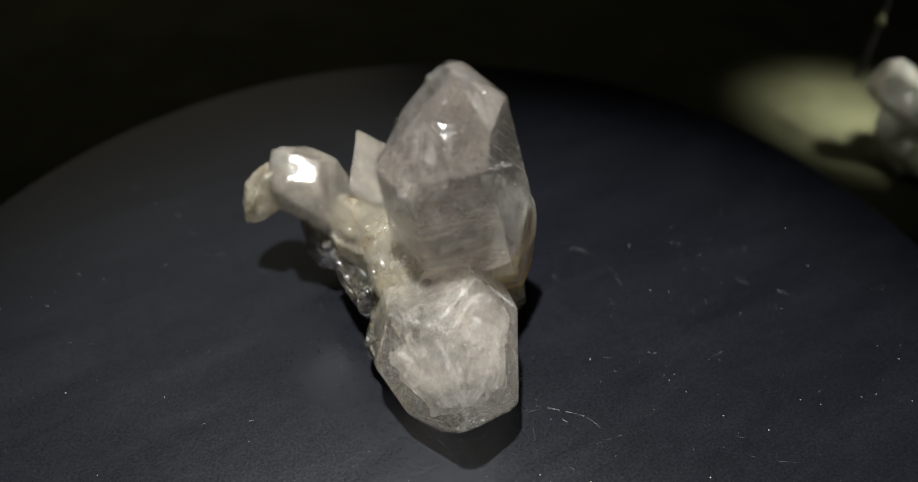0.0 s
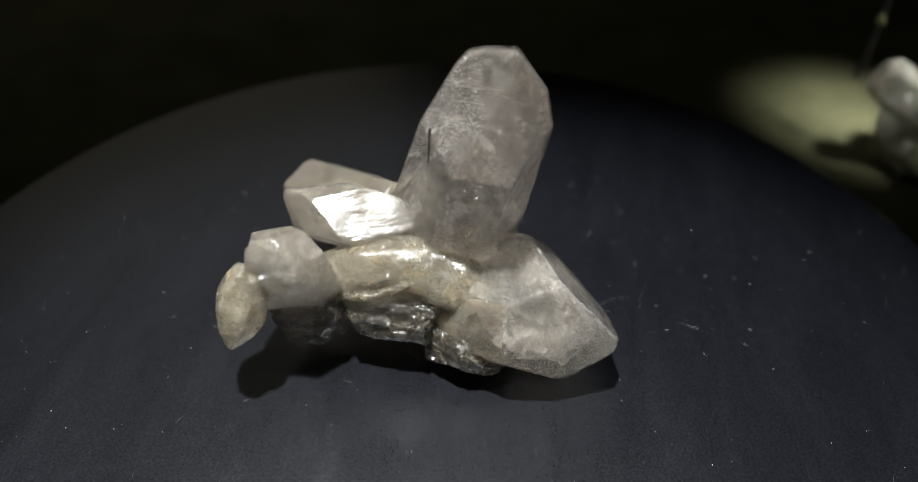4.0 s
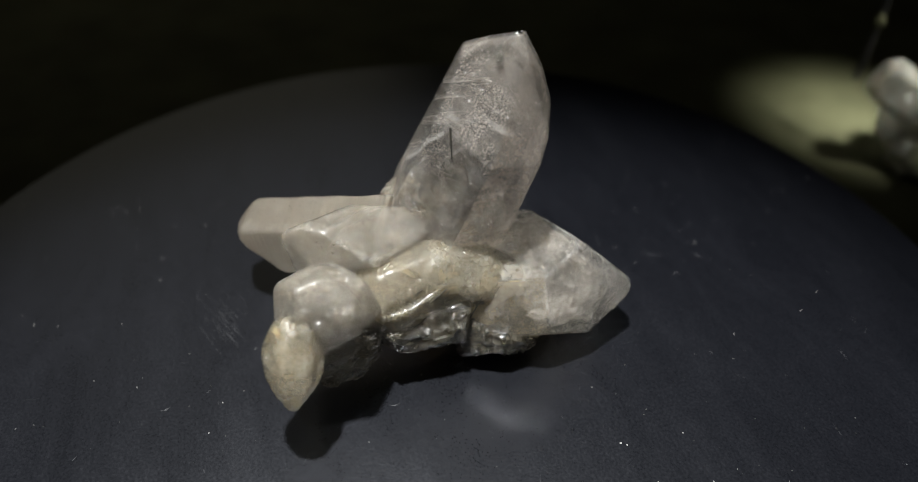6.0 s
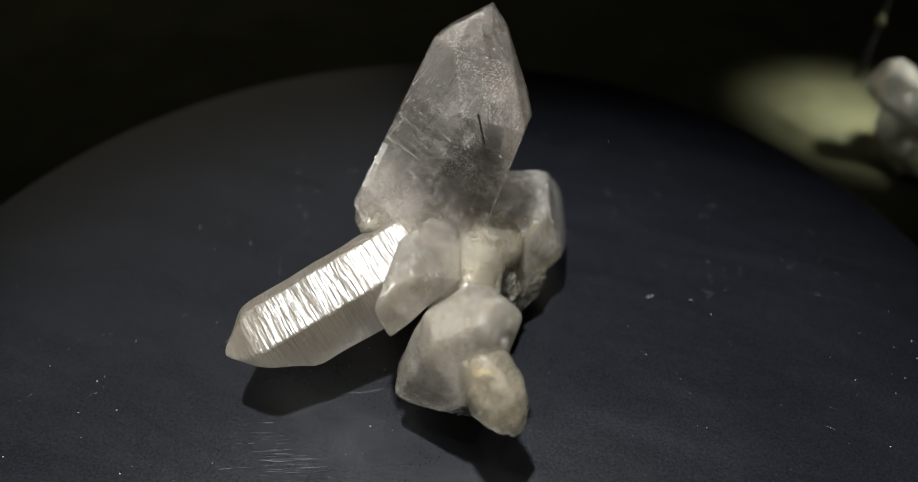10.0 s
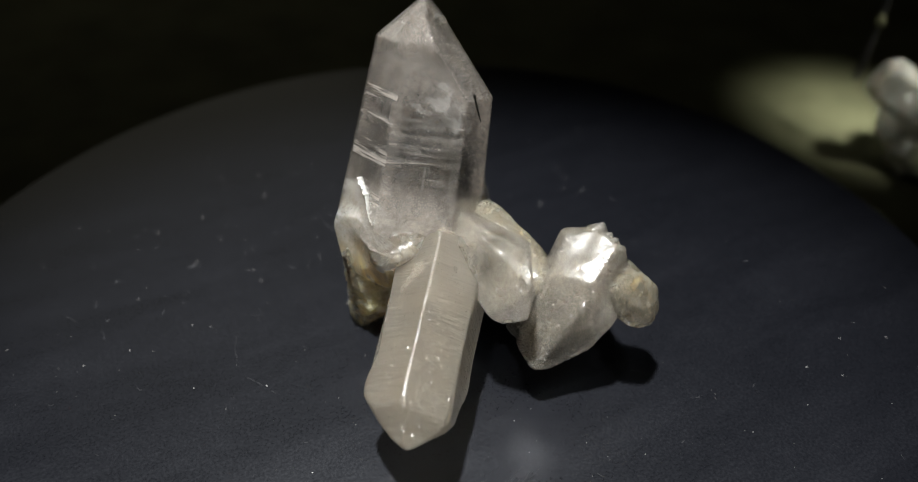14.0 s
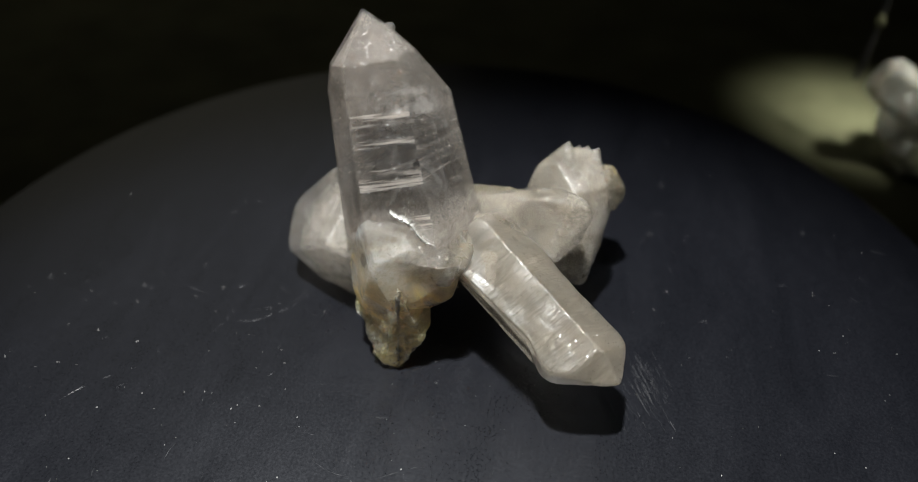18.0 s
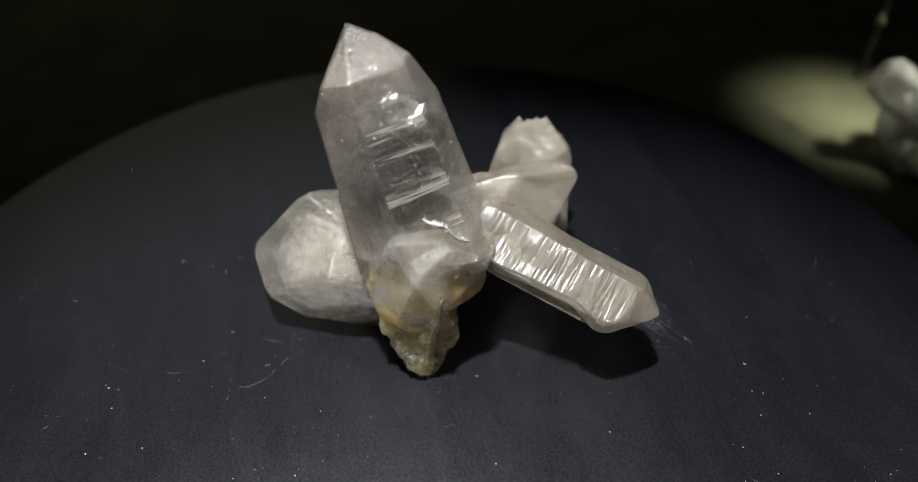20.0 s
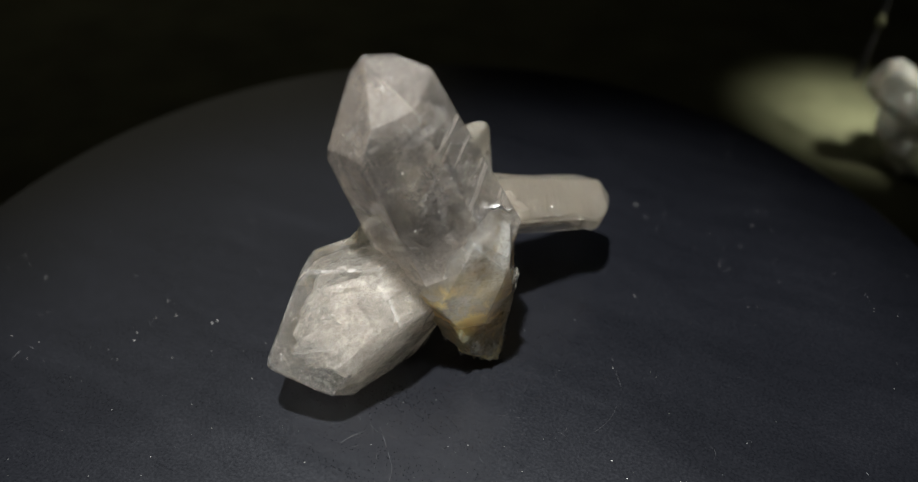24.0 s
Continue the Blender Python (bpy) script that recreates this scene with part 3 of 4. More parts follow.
def veils(crystal, count, reach, seed):
    """Thin healed fractures inside a clear crystal: ragged, gently curved sheets."""
    rng = random.Random(seed)
    for _ in range(count):
        bm = bmesh.new()
        w, h = rng.uniform(0.4, 1.0) * reach[0] * U, rng.uniform(0.3, 0.8) * reach[0] * U
        steps, rings = 18, 5
        off = Vector((rng.uniform(0, 50), rng.uniform(0, 50), 0))
        rows = []
        for i in range(1, rings + 1):
            row = []
            for j in range(steps):
                a = 2 * math.pi * j / steps
                edge = 0.75 + 0.45 * noise.noise(Vector((math.cos(a) * 1.6, math.sin(a) * 1.6, 0)) + off)
                x, y = math.cos(a) * w * edge * i / rings, math.sin(a) * h * edge * i / rings
                row.append(bm.verts.new((x, y, 0.12 * reach[0] * U * noise.noise(Vector((x, y, 0)) * 180 + off))))
            rows.append(row)
        hub = bm.verts.new((0, 0, 0))
        for j in range(steps):
            k = (j + 1) % steps
            bm.faces.new((hub, rows[0][j], rows[0][k]))
            for a, b in zip(rows, rows[1:]):
                bm.faces.new((a[j], b[j], b[k], a[k]))
        r = rng.uniform(0, 0.45) * reach[0]
        a = rng.uniform(0, 6.28)
        m = pose(r * U * math.cos(a), r * U * math.sin(a), rng.uniform(-1, 0.75) * reach[1] * U, rng.uniform(-35, 35), rng.uniform(-35, 35), rng.uniform(0, 360))
        if rng.random() < 0.45:
            m = m @ pose(0, 0, 0, rng.uniform(55, 90), 0, 0)
        part("veil", bm, VEIL, crystal, "", m)


def inclusions(crystal, count, size, depth, seed, zone=None, mat=None, label="tiny bright specks inside the crystal", long=0.7):
    """Tiny flakes, cracks and fluid bubbles just under the faces of a crystal."""
    rng = random.Random(seed)
    me = crystal.data
    spots = [p for p in me.polygons if zone is None or zone(p.center / U)]
    bm = bmesh.new()
    heart = sum((v.co for v in me.vertices), Vector()) / len(me.vertices)
    for p in rng.choices(spots, [p.area for p in spots], k=count):
        w = [rng.random() for _ in p.vertices]
        c = sum((me.vertices[i].co * k for i, k in zip(p.vertices, w)), Vector()) / sum(w)
        c = c.lerp(heart, rng.uniform(0.01, depth))
        s = size * (0.3 + 1.2 * rng.random() ** 3)
        turn = Matrix.Rotation(rng.uniform(0, 6.28), 3, Vector((rng.gauss(0, 1), rng.gauss(0, 1), rng.gauss(0, 1))).normalized())
        n = rng.choice((3, 4, 5))
        ring = [bm.verts.new(c + turn @ Vector((math.cos(6.283 * k / n), long * math.sin(6.283 * k / n), 0)) * s * rng.uniform(0.5, 1)) for k in range(n)]
        for tip in (bm.verts.new(c + turn @ Vector((0, 0, 0.25 * s))), bm.verts.new(c - turn @ Vector((0, 0, 0.25 * s)))):
            for k in range(n):
                bm.faces.new((ring[k], ring[(k + 1) % n], tip))
    tagged(part("inclusions", bm, mat or SPECK, crystal, label), kind="stuff")


# ---- setting ----
def sheet(name, corners, mat, thick, label, category="wall"):
    bm = bmesh.new()
    (x0, y0, z0), (x1, y1, z1) = corners
    bmesh.ops.create_cube(bm, size=1.0)
    for v in bm.verts:
        v.co = Vector(((x0 + x1) / 2 + v.co.x * (x1 - x0), (y0 + y1) / 2 + v.co.y * (y1 - y0), (z0 + z1) / 2 + v.co.z * (z1 - z0))) * U
    return tagged(part(name, bm, mat), label, category, kind="structure")


TABLE_Z = -0.35
sheet("table_top", ((-9, -6, TABLE_Z - 0.3), (9, 9, TABLE_Z)), CLOTH, 0.3, "black cloth covered table under the turntable", "table")
sheet("wall_north", ((-9, 9, TABLE_Z - 0.3), (9, 9.4, 9)), CLOTH, 0.4, "black backdrop cloth behind the table", "backdrop")
sheet("wall_south", ((-9, -6.4, TABLE_Z - 0.3), (9, -6, 9)), CLOTH, 0.4, "dark wall behind the viewer", "wall")
sheet("wall_west", ((-9.4, -6, TABLE_Z - 0.3), (-9, 9, 9)), CLOTH, 0.4, "dark wall beside the table", "wall")
sheet("wall_east", ((9, -6, TABLE_Z - 0.3), (9.4, 9, 9)), CLOTH, 0.4, "dark wall beside the table", "wall")
sheet("ceiling", ((-9.4, -6.4, 9), (9.4, 9.4, 9.3)), CLOTH, 0.3, "dark ceiling over the table", "ceiling")


# ---- the turntable ----
def ring_profile(rows, steps=128):
    """A turned solid from rows of (radius, height) in plan units."""
    bm = bmesh.new()
    rings = []
    for r, z in rows:
        rings.append([bm.verts.new((r * U * math.cos(2 * math.pi * i / steps), r * U * math.sin(2 * math.pi * i / steps), z * U)) for i in range(steps)])
    for a, b in zip(rings, rings[1:]):
        for i in range(steps):
            j = (i + 1) % steps
            bm.faces.new((a[i], a[j], b[j], b[i]))
    bm.faces.new(rings[-1])
    bm.faces.new(list(reversed(rings[0])))
    bmesh.ops.recalc_face_normals(bm, faces=bm.faces[:])
    return bm


turntable = thing("turntable", "round black turntable with dust and scratches on its disc", "turntable", at=(0, 0, TABLE_Z * U))
platter = part("platter", ring_profile([(1.06, -0.07), (1.088, -0.065), (1.10, -0.05), (1.10, -0.012), (1.096, -0.004), (1.088, 0.0)]), DISC, turntable, "black satin plastic disc", pose(0, 0, -TABLE_Z * U))


def flecks(rng, spots):
    """Dust grains: small flat-bottomed chips."""
    bm = bmesh.new()
    for x, y, size in spots:
        n = rng.choice((4, 5, 6))
        a0, tall = rng.uniform(0, 6.28), rng.uniform(0.3, 0.8)
        ring = [bm.verts.new((x * U + size * rng.uniform(0.5, 1.2) * math.cos(a0 + 6.283 * k / n), y * U + size * rng.uniform(0.4, 1.0) * math.sin(a0 + 6.283 * k / n), 0.00001)) for k in range(n)]
        tip = bm.verts.new((x * U, y * U, size * tall))
        for k in range(n):
            bm.faces.new((ring[k], ring[(k + 1) % n], tip))
    return bm


def stroke(bm, rng, x0, y0, x1, y1, wide, bend=0.12, breaks=0.25):
    """A fine raised scratch: broken ribbon along a bent line."""
    a, b = Vector((x0, y0, 0)) * U, Vector((x1, y1, 0)) * U
    side = (b - a).cross(Vector((0, 0, 1))).normalized()
    curve = rng.uniform(-bend, bend) * (b - a).length
    steps = max(3, int((b - a).length / 0.0009))
    last = None
    for i in range(steps + 1):
        f = i / steps
        c = a.lerp(b, f) + side * curve * 4 * f * (1 - f) + side * rng.uniform(-0.3, 0.3) * wide
        w = wide * (0.35 + 0.65 * math.sin(math.pi * min(0.97, max(0.03, f)))) * rng.uniform(0.4, 1.1)
        now = [bm.verts.new(c + side * w + Vector((0, 0, 0.00001))), bm.verts.new(c + Vector((0, 0, 0.00003))), bm.verts.new(c - side * w + Vector((0, 0, 0.00001)))]
        if last and rng.random() > breaks:
            bm.faces.new((last[0], last[1], now[1], now[0]))
            bm.faces.new((last[1], last[2], now[2], now[1]))
        last = now


def disc_marks():
    rng = random.Random(5)
    known = [(-0.331, 0.276), (-0.289, 0.25), (-0.297, 0.177), (-0.306, 0.295), (-0.398, 0.37), (-0.189, 0.246), (-0.584, 0.568), (-0.478, 0.533), (-0.456, 0.508), (-0.555, 0.559), (-0.694, 0.537), (0.407, 0.559), (0.325, 0.576), (0.439, 0.634), (0.187, 0.708), (0.037, 0.639), (-0.711, -0.398), (0.466, 0.614), (0.433, 0.535)]
    spots = [(x, y, rng.uniform(0.00009, 0.00016)) for x, y in known]
    while len(spots) < 1000:
        r, a = 1.08 * math.sqrt(rng.random()), rng.uniform(0, 6.283)
        x, y = r * math.cos(a), r * math.sin(a)
        if noise.noise(Vector((x * 4, y * 4, 1.0))) + rng.uniform(-0.3, 0.3) > -0.1:
            spots.append((x, y, 0.00005 + 0.00013 * rng.random() ** 4))
    tagged(part("dust", flecks(rng, spots), DUST, platter, "pale dust grains"), kind="stuff")
    bm = bmesh.new()
    for x0, y0, x1, y1 in [(-0.422, 0.356, -0.389, 0.353), (-0.357, 0.597, -0.287, 0.542), (-0.31, 0.516, -0.296, 0.501), (-0.106, 0.349, -0.031, 0.275), (-0.368, 0.124, -0.386, 0.053), (-0.384, 0.014, -0.334, -0.07), (-0.505, 0.512, -0.49, 0.515), (-0.018, 0.286, -0.042, 0.293), (-0.042, 0.293, -0.074, 0.357), (-0.072, 0.397, -0.15, 0.411), (-0.26, 0.506, -0.266, 0.517), (-0.644, 0.291, -0.664, 0.323), (-0.814, 0.389, -0.84, 0.407), (-0.604, 0.21, -0.605, 0.254), (0.006, 0.352, -0.022, 0.3), (-0.037, 0.529, -0.053, 0.467), (-0.024, 0.423, -0.016, 0.408), (-0.108, 0.379, -0.093, 0.333), (-0.067, -0.244, -0.01, -0.208)]:
        stroke(bm, rng, x0, y0, x1, y1, 0.00006)
    for _ in range(240):
        r, a, long = 1.05 * math.sqrt(rng.random()), rng.uniform(0, 6.283), rng.uniform(0.006, 0.03)
        x, y, d = r * math.cos(a), r * math.sin(a), rng.uniform(0, 6.283)
        stroke(bm, rng, x, y, x + long * math.cos(d), y + long * math.sin(d), rng.uniform(0.00002, 0.00006), 0.3)
    tagged(part("scratches", bm, WEAR, platter, "fine pale scratches"), kind="stuff")
    bm = bmesh.new()
    for _ in range(90):
        x, y = -0.095 + rng.gauss(0, 0.035), -0.41 + rng.gauss(0, 0.02)
        stroke(bm, rng, x - 0.025, y - 0.012, x + 0.025, y + 0.012, rng.uniform(0.00002, 0.00005), 0.05, 0.35)
    tagged(part("smudge", bm, WEAR, platter, "faint brushed smudge"), kind="stuff")


disc_marks()
part("housing", ring_profile([(0.98, 0.0), (1.0, 0.02), (1.0, 0.22), (0.97, 0.25)]), RIM, turntable)
part("spindle", ring_profile([(0.2, 0.25), (0.2, 0.281)], 48), RIM, turntable)


# ---- the crystal cluster ----
cluster = thing("quartz_cluster", "cluster of clear and milky quartz crystals on a black disc", "crystal")
main = point("tall_crystal", cluster, "tall smoky clear quartz point", Q_MAIN,
    centre=(0.02, 0.06, 0.4), axis=(0.3004, 0.2275, 0.9263), roll=121.49,
    prism=(0.0826, 0.0812, 0.1017, 0.1002, 0.1073, 0.1037),
    pyramid=(0.1405, 0.0956, 0.1107, 0.1275, 0.1566, 0.1536),
    top=0.2034, foot=0.200, taper=4.25, edge=0.00025, growth=((0.97, -0.196, 0.3, 0, IN_SKIN), (0.80, -0.19, 0.3, 0, IN_MID), (0.55, -0.18, 0.3, 0.0006, IN_DEEP)))
veils(main, 9, (0.075, 0.13), 11)
fat = point("broad_crystal", cluster, "broad milky quartz point lying down", Q_FAT,
    centre=(0.06, 0.2, 0.13), axis=(0.3313, 0.9287, 0.1663), roll=44.23,
    prism=(0.1032, 0.1108, 0.1393, 0.1244, 0.1305, 0.0926),
    pyramid=(0.0652, 0.1227, 0.1064, 0.1381, 0.1177, 0.1183),
    top=0.1465, foot=0.16, taper=-1.67, facets=(((-0.91, 0.31, -0.32), 0.080),), edge=0.0003, growth=((0.97, -0.155, 0.2, 0, IN_FAT), (0.72, -0.145, 0.2, 0.0012, IN_CLOUD), (0.52, -0.13, 0.09, 0.0012, IN_CLOUD)))
veils(fat, 7, (0.085, 0.10), 23)
long_one = point("long_crystal", cluster, "long frosted quartz point", Q_LONG,
    centre=(-0.13, -0.2, 0.19), axis=(-0.59, -0.76, -0.2727), roll=5.42,
    prism=(0.079, 0.0464, 0.0349, 0.0645, 0.0529, 0.1105),
    pyramid=(0.1412, 0.1176, 0.1028, 0.1102, 0.1056, 0.1239),
    top=0.2006, foot=0.175, taper=0.99, worn=0.00042, wave=110, edge=0.0002, melt=3, waist=((-0.45, 0.35, -0.8), 0.018, 0.03, 0.09), growth=((0.95, -0.16, 0.3, 0, IN_LONG), (0.78, -0.14, 0.3, 0.0003, IN_LONG), (0.55, -0.12, 0.3, 0.0003, IN_LONG)))
blocky_crystal = lump("blocky_crystal", cluster, "blocky pale quartz crystal with a jagged end", Q_PALE,
    centre=(0.14, -0.2, 0.18),
    faces=[(0, -90, 0.089), (-60, -55, 0.097), (60, -55, 0.084), (77, 59, 0.105), (-153, 62, 0.105), (2, 43, 0.120), (144, 38, 0.095), (-74, 16, 0.105), (60, 23, 0.095), (-148, 18, 0.083), (-10, 4, 0.087), (66, 16, 0.071), (-102, -2, 0.095), (27, -10, 0.095), (139, 15, 0.038), (-59, -23, 0.100), (33, -27, 0.035), (177, -20, 0.116), (15, -47, 0.038), (151, -46, 0.102), (-57, -65, 0.102)],
    edge=0.0008, worn=0.0003, grain=170, seed=2.0, melt=2, chips=0.0, growth=((0.96, 0.3, 0, IN_PALE), (0.72, 0.3, 0.0010, IN_PALE)))
crystal_base = lump("crystal_base", cluster, "stained quartz base tapering to a yellow foot", Q_BASE,
    centre=(-0.08, 0.04, 0.22),
    faces=[(0, 30, 0.020), (175, 45, 0.092), (180, 70, 0.092), (-120, 50, 0.09), (92, 72, 0.125), (-162, 73, 0.117), (7, 49, 0.103), (147, 24, 0.093), (-85, 21, 0.087), (79, 22, 0.076), (-159, 6, 0.078), (-26, 14, 0.104), (125, 5, 0.079), (-98, -6, 0.106), (32, -6, 0.109), (165, -9, 0.090), (-59, -29, 0.079), (80, -25, 0.109), (-151, -6, 0.087), (-6, -33, 0.113), (133, -40, 0.123), (-91, -49, 0.103), (47, -58, 0.125), (-147, -38, 0.099)],
    edge=0.001, worn=0.0003, seed=3.0, melt=6, chips=0.2, growth=((0.95, 0.2, 0, IN_BASE), (0.75, 0.2, 0, IN_BASE), (0.5, 0.2, 0.0003, IN_BASE)))
matrix = lump("matrix", cluster, "yellow-stained quartz matrix joining the crystals", Q_BODY,
    centre=(0.1, -0.03, 0.15),
    faces=[(117, 50, 0.076), (-64, 77, 0.054), (53, 46, 0.090), (-170, 38, 0.114), (-32, 30, 0.131), (105, 23, 0.147), (-117, 16, 0.130), (20, 6, 0.041), (87, 59, 0.063), (-65, -3, 0.175), (73, -10, 0.161), (-148, -12, 0.040), (-6, -10, 0.062), (124, -32, 0.128), (-73, -36, 0.106), (18, -14, 0.036), (-126, -79, 0.059), (-8, -41, 0.064)],
    worn=0.0005, grain=130, seed=4.0, melt=5, chips=0.2, growth=((0.93, 0.3, 0.0004, IN_BODY), (0.75, 0.3, 0.0005, IN_BODY)))
nub = pebble("nub", cluster, "small rounded yellowish quartz nub", Q_NUB, (0.188, -0.268, 0.258), (0.263, -0.298, 0.133), 0.042)
saddle = pebble("saddle", cluster, "frosty drusy quartz between the tall crystal and its base", Q_SADDLE, (-0.140, -0.020, 0.225), (0.005, -0.050, 0.255), 0.046)
stub_crystal = lump("stub_crystal", cluster, "short clear quartz stub", Q_PALE,
    centre=(0.03, -0.17, 0.25),
    faces=[(0, 86, 0.054), (165, 43, 0.058), (-156, 62, 0.056), (23, 56, 0.050), (147, 16, 0.106), (-42, 6, 0.068), (61, 22, 0.129), (-167, 16, 0.034), (-28, 10, 0.053), (112, 3, 0.176), (-106, -26, 0.092), (26, -9, 0.083), (162, -39, 0.056), (-43, -2, 0.066), (79, -30, 0.151), (-129, -15, 0.072), (-12, -39, 0.050), (133, -55, 0.088), (-21, -61, 0.064)],
    edge=0.0005, worn=0.0002, grain=200, seed=6.0, melt=5, chips=0.0, growth=((0.95, 0.3, 0, IN_PALE), (0.68, 0.3, 0.0008, IN_PALE)))
foot = lump("foot", cluster, "yellow-brown stained quartz foot on the disc", Q_FOOT,
    centre=(-0.13, 0.05, 0.09),
    faces=[(-1, 71, 0.137), (136, 54, 0.106), (-84, 45, 0.104), (59, 45, 0.123), (-160, -6, 0.033), (-32, 23, 0.096), (120, 16, 0.059), (-108, 10, 0.058), (6, -2, 0.123), (145, 5, 0.029), (-66, -11, 0.064), (74, -16, 0.068), (-150, -23, 0.060), (-26, -23, 0.059), (107, -18, 0.058), (-86, -30, 0.057), (12, -62, 0.071), (72, -60, 0.071)],
    edge=0.0006, worn=0.0005, seed=7.0)


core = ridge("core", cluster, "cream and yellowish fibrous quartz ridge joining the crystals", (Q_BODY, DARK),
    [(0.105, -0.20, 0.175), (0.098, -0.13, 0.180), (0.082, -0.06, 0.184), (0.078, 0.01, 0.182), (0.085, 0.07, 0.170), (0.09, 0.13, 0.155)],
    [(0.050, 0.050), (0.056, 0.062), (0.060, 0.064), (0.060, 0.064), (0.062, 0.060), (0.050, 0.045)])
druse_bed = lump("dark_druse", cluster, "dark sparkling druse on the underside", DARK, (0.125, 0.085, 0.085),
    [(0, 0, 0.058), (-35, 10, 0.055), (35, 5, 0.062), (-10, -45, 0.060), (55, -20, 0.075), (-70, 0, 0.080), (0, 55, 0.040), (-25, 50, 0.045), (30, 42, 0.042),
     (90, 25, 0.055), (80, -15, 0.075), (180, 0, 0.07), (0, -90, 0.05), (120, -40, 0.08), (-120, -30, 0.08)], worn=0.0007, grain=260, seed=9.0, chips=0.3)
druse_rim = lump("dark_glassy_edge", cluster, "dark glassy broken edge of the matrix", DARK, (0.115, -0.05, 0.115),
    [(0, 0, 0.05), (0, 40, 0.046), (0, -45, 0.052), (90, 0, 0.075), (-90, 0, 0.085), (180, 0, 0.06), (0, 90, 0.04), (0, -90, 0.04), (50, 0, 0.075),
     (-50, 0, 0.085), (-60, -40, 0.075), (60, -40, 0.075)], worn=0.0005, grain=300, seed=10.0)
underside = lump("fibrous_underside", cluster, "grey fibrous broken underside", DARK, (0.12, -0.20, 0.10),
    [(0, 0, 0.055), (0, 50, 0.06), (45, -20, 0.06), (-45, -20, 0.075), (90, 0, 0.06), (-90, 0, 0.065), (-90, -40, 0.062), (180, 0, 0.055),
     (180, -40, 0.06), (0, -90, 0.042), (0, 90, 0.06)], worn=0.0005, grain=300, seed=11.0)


def teeth(name, host, spots, mat):
    """Small quartz points on a larger one: (place, way, length, width) in plan units, in the cluster's space."""
    for (x, y, z), way, long, wide in spots:
        bm = cut_solid([((math.cos(k * math.pi / 3), math.sin(k * math.pi / 3), 0.02), wide * U * (1 + 0.15 * (k % 2))) for k in range(6)]
            + [((math.cos(k * math.pi / 3) * 0.786, math.sin(k * math.pi / 3) * 0.786, 0.618), (long * 0.618 + 0.05 * wide * (k % 3)) * U) for k in range(6)]
            + [((0, 0, -1), long * U)], 0.5 * U)
        soften(bm, 0.00015)
        part(name, bm, mat, host, "", host.matrix_basis.inverted() @ Matrix.Translation(Vector((x, y, z)) * U) @ axis_frame(way, 20 * x).to_4x4())


teeth("tooth", blocky_crystal, [((0.192, -0.204, 0.282), (0.3, -0.1, 0.9), 0.030, 0.017), ((0.196, -0.222, 0.280), (0.35, -0.2, 0.9), 0.024, 0.013),
    ((0.194, -0.238, 0.281), (0.3, -0.25, 0.9), 0.026, 0.014), ((0.192, -0.253, 0.277), (0.3, -0.4, 0.9), 0.030, 0.017), ((0.21, -0.235, 0.25), (0.8, -0.4, 0.5), 0.02, 0.02)], Q_PALE)
teeth("chip", main, [((0.053, 0.083, 0.566), (0.2, -0.2, 0.9), 0.008, 0.006), ((0.045, 0.085, 0.572), (-0.2, -0.3, 0.9), 0.006, 0.005)], GLINT)
teeth("tooth", crystal_base, [((-0.128, 0.085, 0.29), (-0.6, 0.5, 0.5), 0.012, 0.008)], GLINT)


def needles(host, ends, mat=None):
    """Dark hair-fine needles, from end to end in the cluster's space."""
    for a, b, wide in ends:
        a, b = Vector(a) * U, Vector(b) * U
        bm = bmesh.new()
        bmesh.ops.create_cone(bm, segments=6, radius1=wide * U, radius2=wide * U * 0.5, depth=(b - a).length, cap_ends=True)
        for v in bm.verts:
            v.co.x += 0.0002 * math.sin(v.co.z * 900)
        part("needle", bm, mat or HAIR, host, "", host.matrix_basis.inverted() @ Matrix.Translation((a + b) / 2) @ (b - a).to_track_quat("Z", "Y").to_matrix().to_4x4())


needles(main, [((0.071, 0.006, 0.468), (0.084, 0.002, 0.415), 0.0022), ((0.06, 0.03, 0.46), (0.075, 0.02, 0.44), 0.0012)])
needles(core, [((0.132, -0.06, 0.205), (0.14, -0.145, 0.165), 0.002), ((0.145, 0.02, 0.13), (0.15, 0.04, 0.175), 0.0015), ((0.14, -0.02, 0.20), (0.142, -0.05, 0.18), 0.0012)])
needles(nub, [((0.24, -0.31, 0.225), (0.225, -0.295, 0.215), 0.0014), ((0.255, -0.30, 0.20), (0.235, -0.31, 0.185), 0.0012)])
needles(crystal_base, [((-0.157, 0.040, 0.262), (-0.160, 0.052, 0.248), 0.0013), ((-0.158, 0.055, 0.262), (-0.158, 0.045, 0.245), 0.0011)])


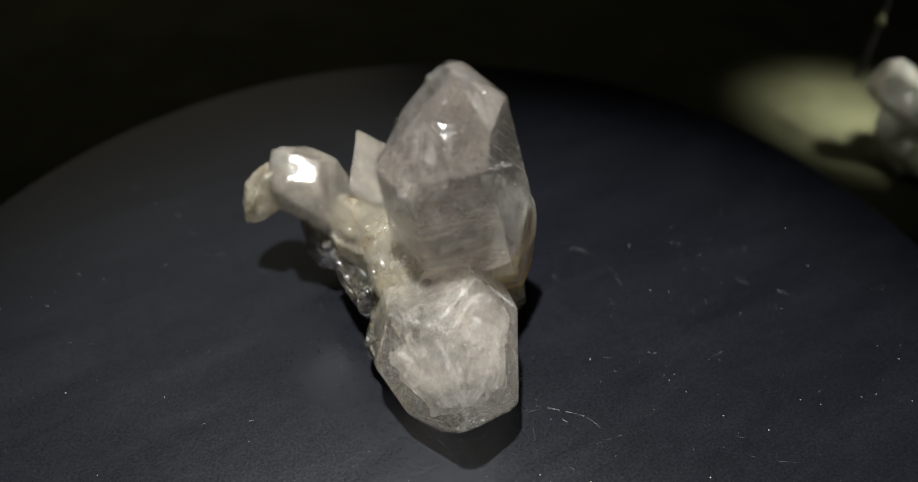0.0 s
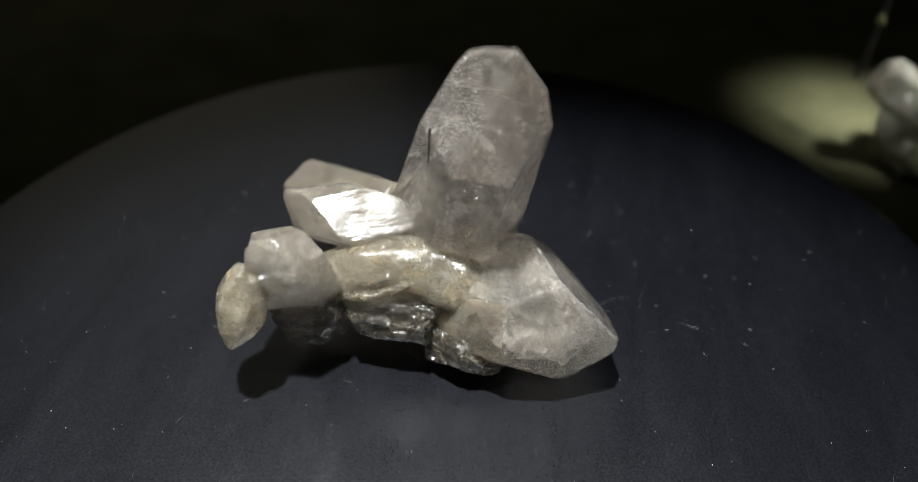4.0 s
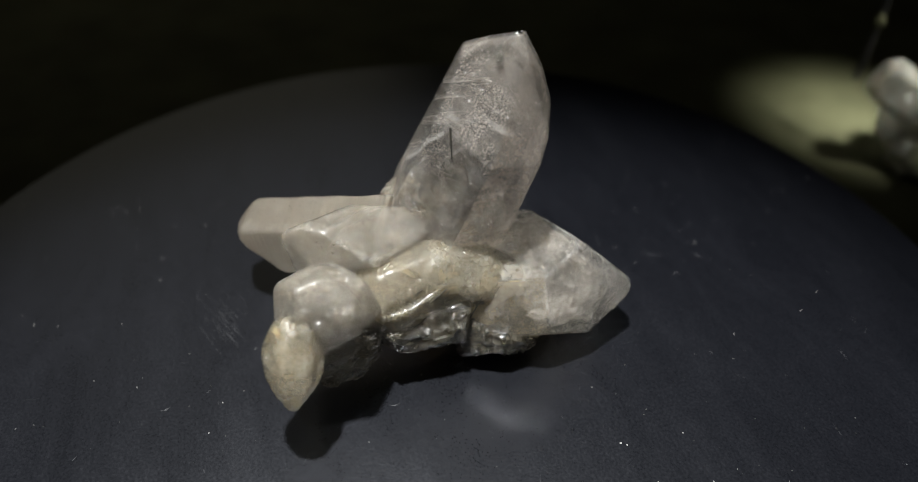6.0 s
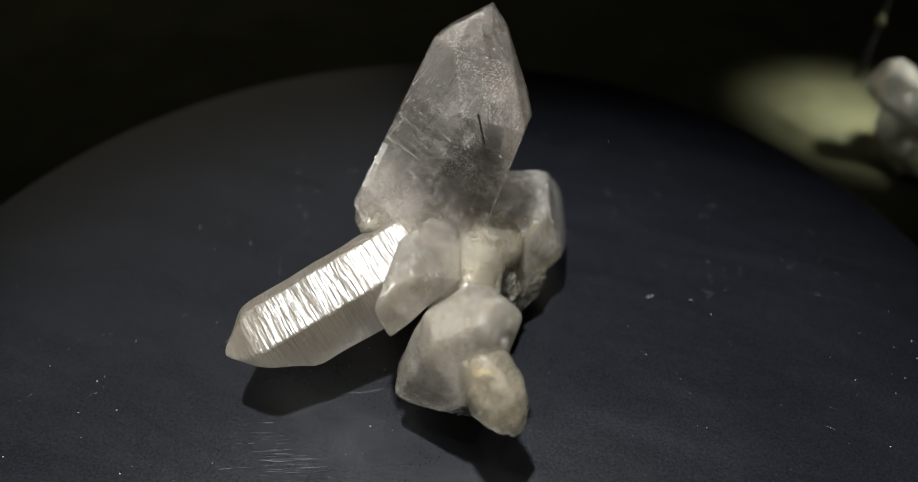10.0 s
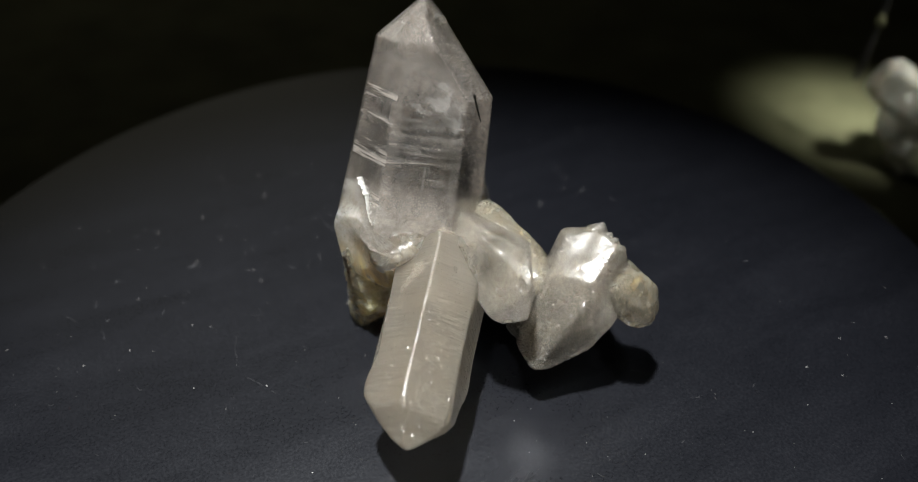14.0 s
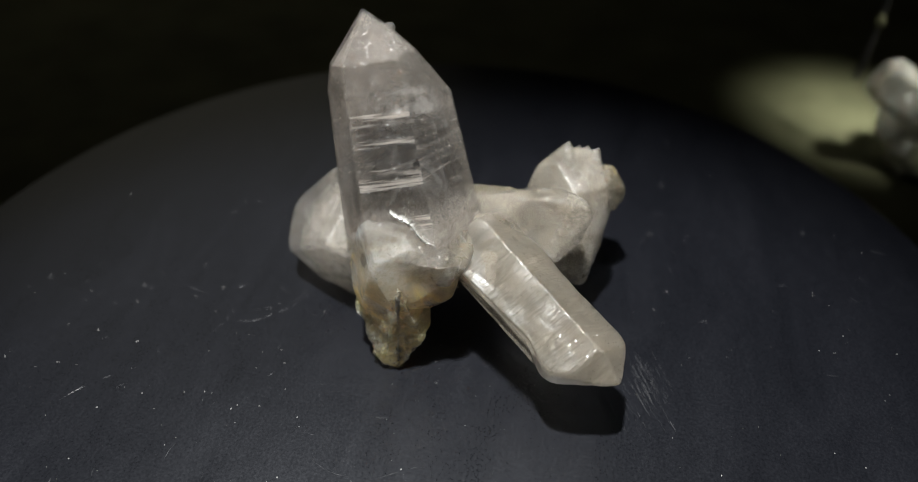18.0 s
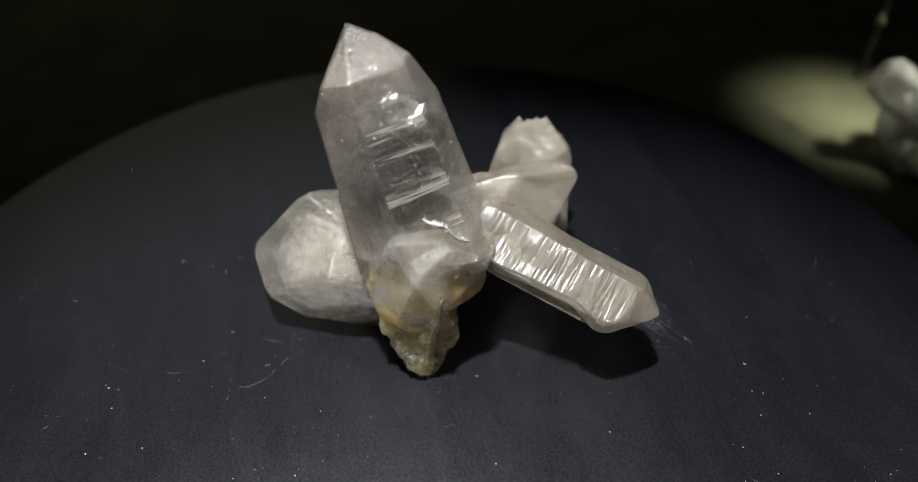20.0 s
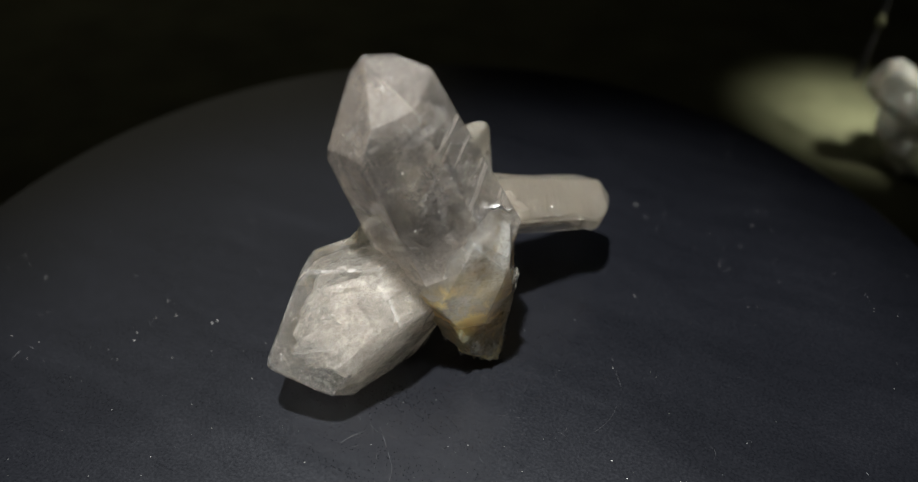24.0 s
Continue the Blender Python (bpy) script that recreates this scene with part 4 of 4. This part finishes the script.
def ledge(host, a, b, wide, seed):
    """A ragged white fracture edge that stands a little proud."""
    rng = random.Random(seed)
    a, b = Vector(a) * U, Vector(b) * U
    out = ((a + b) / 2 - Vector((0.0, 0.05, 0.28)) * U).normalized()
    side = (b - a).cross(out).normalized()
    bm = bmesh.new()
    last, steps = None, 22
    for i in range(steps + 1):
        f = i / steps
        c = a.lerp(b, f) + side * wide * U * 0.9 * math.sin(f * 9 + seed) * 0.5 - out * 0.0006
        w = wide * U * rng.uniform(0.3, 1.0) * (0.4 + 0.6 * math.sin(math.pi * f))
        now = [bm.verts.new(c + side * w), bm.verts.new(c + out * 0.0006 * rng.uniform(0.2, 1)), bm.verts.new(c - side * w - out * 0.0006)]
        if last:
            bm.faces.new((last[0], last[1], now[1], now[0]))
            bm.faces.new((last[1], last[2], now[2], now[1]))
        last = now
    bmesh.ops.solidify(bm, geom=bm.faces[:], thickness=0.0003)
    part("fracture_edge", bm, FLAKE, host, "white fracture edge", host.matrix_basis.inverted())


ledge(crystal_base, (-0.127, 0.042, 0.343), (-0.134, -0.028, 0.291), 0.007, 1.0)


def druse(host, count, zone, size, seed, name="druse"):
    """Tiny glassy points grown on the host's faces inside a zone."""
    rng = random.Random(seed)
    me, m = host.data, host.matrix_basis
    turn = m.to_3x3()
    spots = [p for p in me.polygons if zone(m @ p.center / U, turn @ p.normal)]
    if not spots:
        return
    bm = bmesh.new()
    areas = [p.area for p in spots]
    for p in rng.choices(spots, areas, k=count):
        vs = [me.vertices[i].co for i in p.vertices]
        w = [rng.random() for _ in vs]
        c = sum((v * k for v, k in zip(vs, w)), Vector()) / sum(w)
        n = (p.normal + Vector((rng.gauss(0, 0.5), rng.gauss(0, 0.5), rng.gauss(0, 0.5)))).normalized()
        s = size * rng.uniform(0.4, 1.5)
        u = n.orthogonal().normalized()
        v = n.cross(u)
        low = [bm.verts.new(c - n * s * 0.4 + (u * math.cos(k * 1.047) + v * math.sin(k * 1.047)) * s * 0.5) for k in range(6)]
        mid = [bm.verts.new(c + n * s * 0.5 + (u * math.cos(k * 1.047) + v * math.sin(k * 1.047)) * s * 0.5) for k in range(6)]
        tip = bm.verts.new(c + n * s)
        for k in range(6):
            j = (k + 1) % 6
            bm.faces.new((low[k], low[j], mid[j], mid[k]))
            bm.faces.new((mid[k], mid[j], tip))
    tagged(part(name, bm, GLINT, host, "tiny sparkling quartz points"), kind="stuff")


anywhere = lambda c, n: True
druse(druse_bed, 260, anywhere, 0.00028, 1)
druse(druse_rim, 160, anywhere, 0.00028, 2)
druse(underside, 120, anywhere, 0.00028, 3)
druse(core, 110, lambda c, n: c.z > 0.15, 0.0003, 4)
druse(matrix, 80, anywhere, 0.0003, 5)
druse(foot, 160, lambda c, n: c.z < 0.06, 0.0005, 6)
druse(crystal_base, 220, lambda c, n: c.z < 0.30 and c.y < 0.06, 0.0003, 7)
druse(long_one, 420, lambda c, n: n.z > -0.2, 0.00012, 8)
druse(saddle, 260, anywhere, 0.00018, 12)
druse(stub_crystal, 260, anywhere, 0.00013, 9)
druse(blocky_crystal, 240, anywhere, 0.00013, 10)


inclusions(main, 520, 0.00020, 0.25, 31)
inclusions(main, 160, 0.00016, 0.5, 32, lambda c: c.z < -0.1)
inclusions(fat, 460, 0.00022, 0.35, 33)
inclusions(long_one, 420, 0.00016, 0.1, 34)
inclusions(blocky_crystal, 260, 0.00025, 0.35, 35)
inclusions(stub_crystal, 200, 0.00022, 0.3, 36)
inclusions(crystal_base, 320, 0.00022, 0.3, 37)
inclusions(nub, 60, 0.0002, 0.2, 38)
for crystal, count, seed in ((main, 60, 41), (fat, 50, 42), (long_one, 90, 43), (blocky_crystal, 70, 44), (stub_crystal, 50, 45), (crystal_base, 80, 46), (saddle, 60, 47), (nub, 40, 48)):
    inclusions(crystal, count, 0.00042, 0.12, seed, None, RUST, "dark specks and hair cracks inside the crystal", 0.22)


# ---- the neighbour ----
neighbour = thing("quartz_specimen", "white quartz crystal specimen on the dark table", "crystal", at=(1.56 * U, 1.00 * U, TABLE_Z * U))
point("crystal", neighbour, "", Q_FAR, centre=(-0.02, 0.03, 0.26), axis=(-0.75, 0.30, 0.42), roll=10,
    prism=(0.055, 0.06, 0.07, 0.055, 0.06, 0.07), pyramid=(0.12, 0.11, 0.12, 0.11, 0.12, 0.11), top=0.13, foot=0.14, taper=0.5)
point("crystal", neighbour, "", Q_FAR, centre=(0.09, 0.0, 0.20), axis=(0.3, -0.7, 0.5), roll=30,
    prism=(0.09, 0.10, 0.08, 0.09, 0.10, 0.09), pyramid=(0.16, 0.15, 0.17, 0.15, 0.16, 0.17), top=0.20, foot=0.17, taper=0.5)
point("crystal", neighbour, "", Q_FAR, centre=(0.02, -0.10, 0.11), axis=(-0.25, -0.85, 0.15), roll=50,
    prism=(0.045, 0.05, 0.04, 0.05, 0.045, 0.04), pyramid=(0.09, 0.10, 0.09, 0.10, 0.09, 0.10), top=0.12, foot=0.12, taper=1.0)
# rod and bead added to give a faint upright streak and blurred glint ring
point("streak_rod", neighbour, "", RIM, centre=(-0.13, 0.17, 0.56), axis=(0.04, 0.05, 0.95), roll=15,
    prism=(0.010, 0.009, 0.010, 0.009, 0.010, 0.009), pyramid=(0.14, 0.14, 0.14, 0.14, 0.14, 0.14), top=0.222, foot=0.30, taper=0.1)
lump("glint_bead", neighbour, "", CLOTH, (-0.140, 0.155, 0.462), [(a, e, 0.016) for a in range(0, 360, 60) for e in (-40, 0, 40)], edge=0.0002)
lump("crystal_base", neighbour, "", Q_FAR, (0.10, 0.02, 0.07), [(a, e, 0.10 + 0.02 * ((a // 45) % 3)) for a in range(0, 360, 45) for e in (-20, 35)] + [(0, -90, 0.07), (0, 80, 0.1)], worn=0.001, seed=12.0)


def motions():
    turn = [(1.5 * i, pose(0, 0, 0, 0, 0, SPIN * (1.5 * i - 12.0))) for i in range(17)]
    walk(platter, [(t, pose(0, 0, -TABLE_Z * U) @ m) for t, m in turn])
    walk(cluster, turn)


motions()
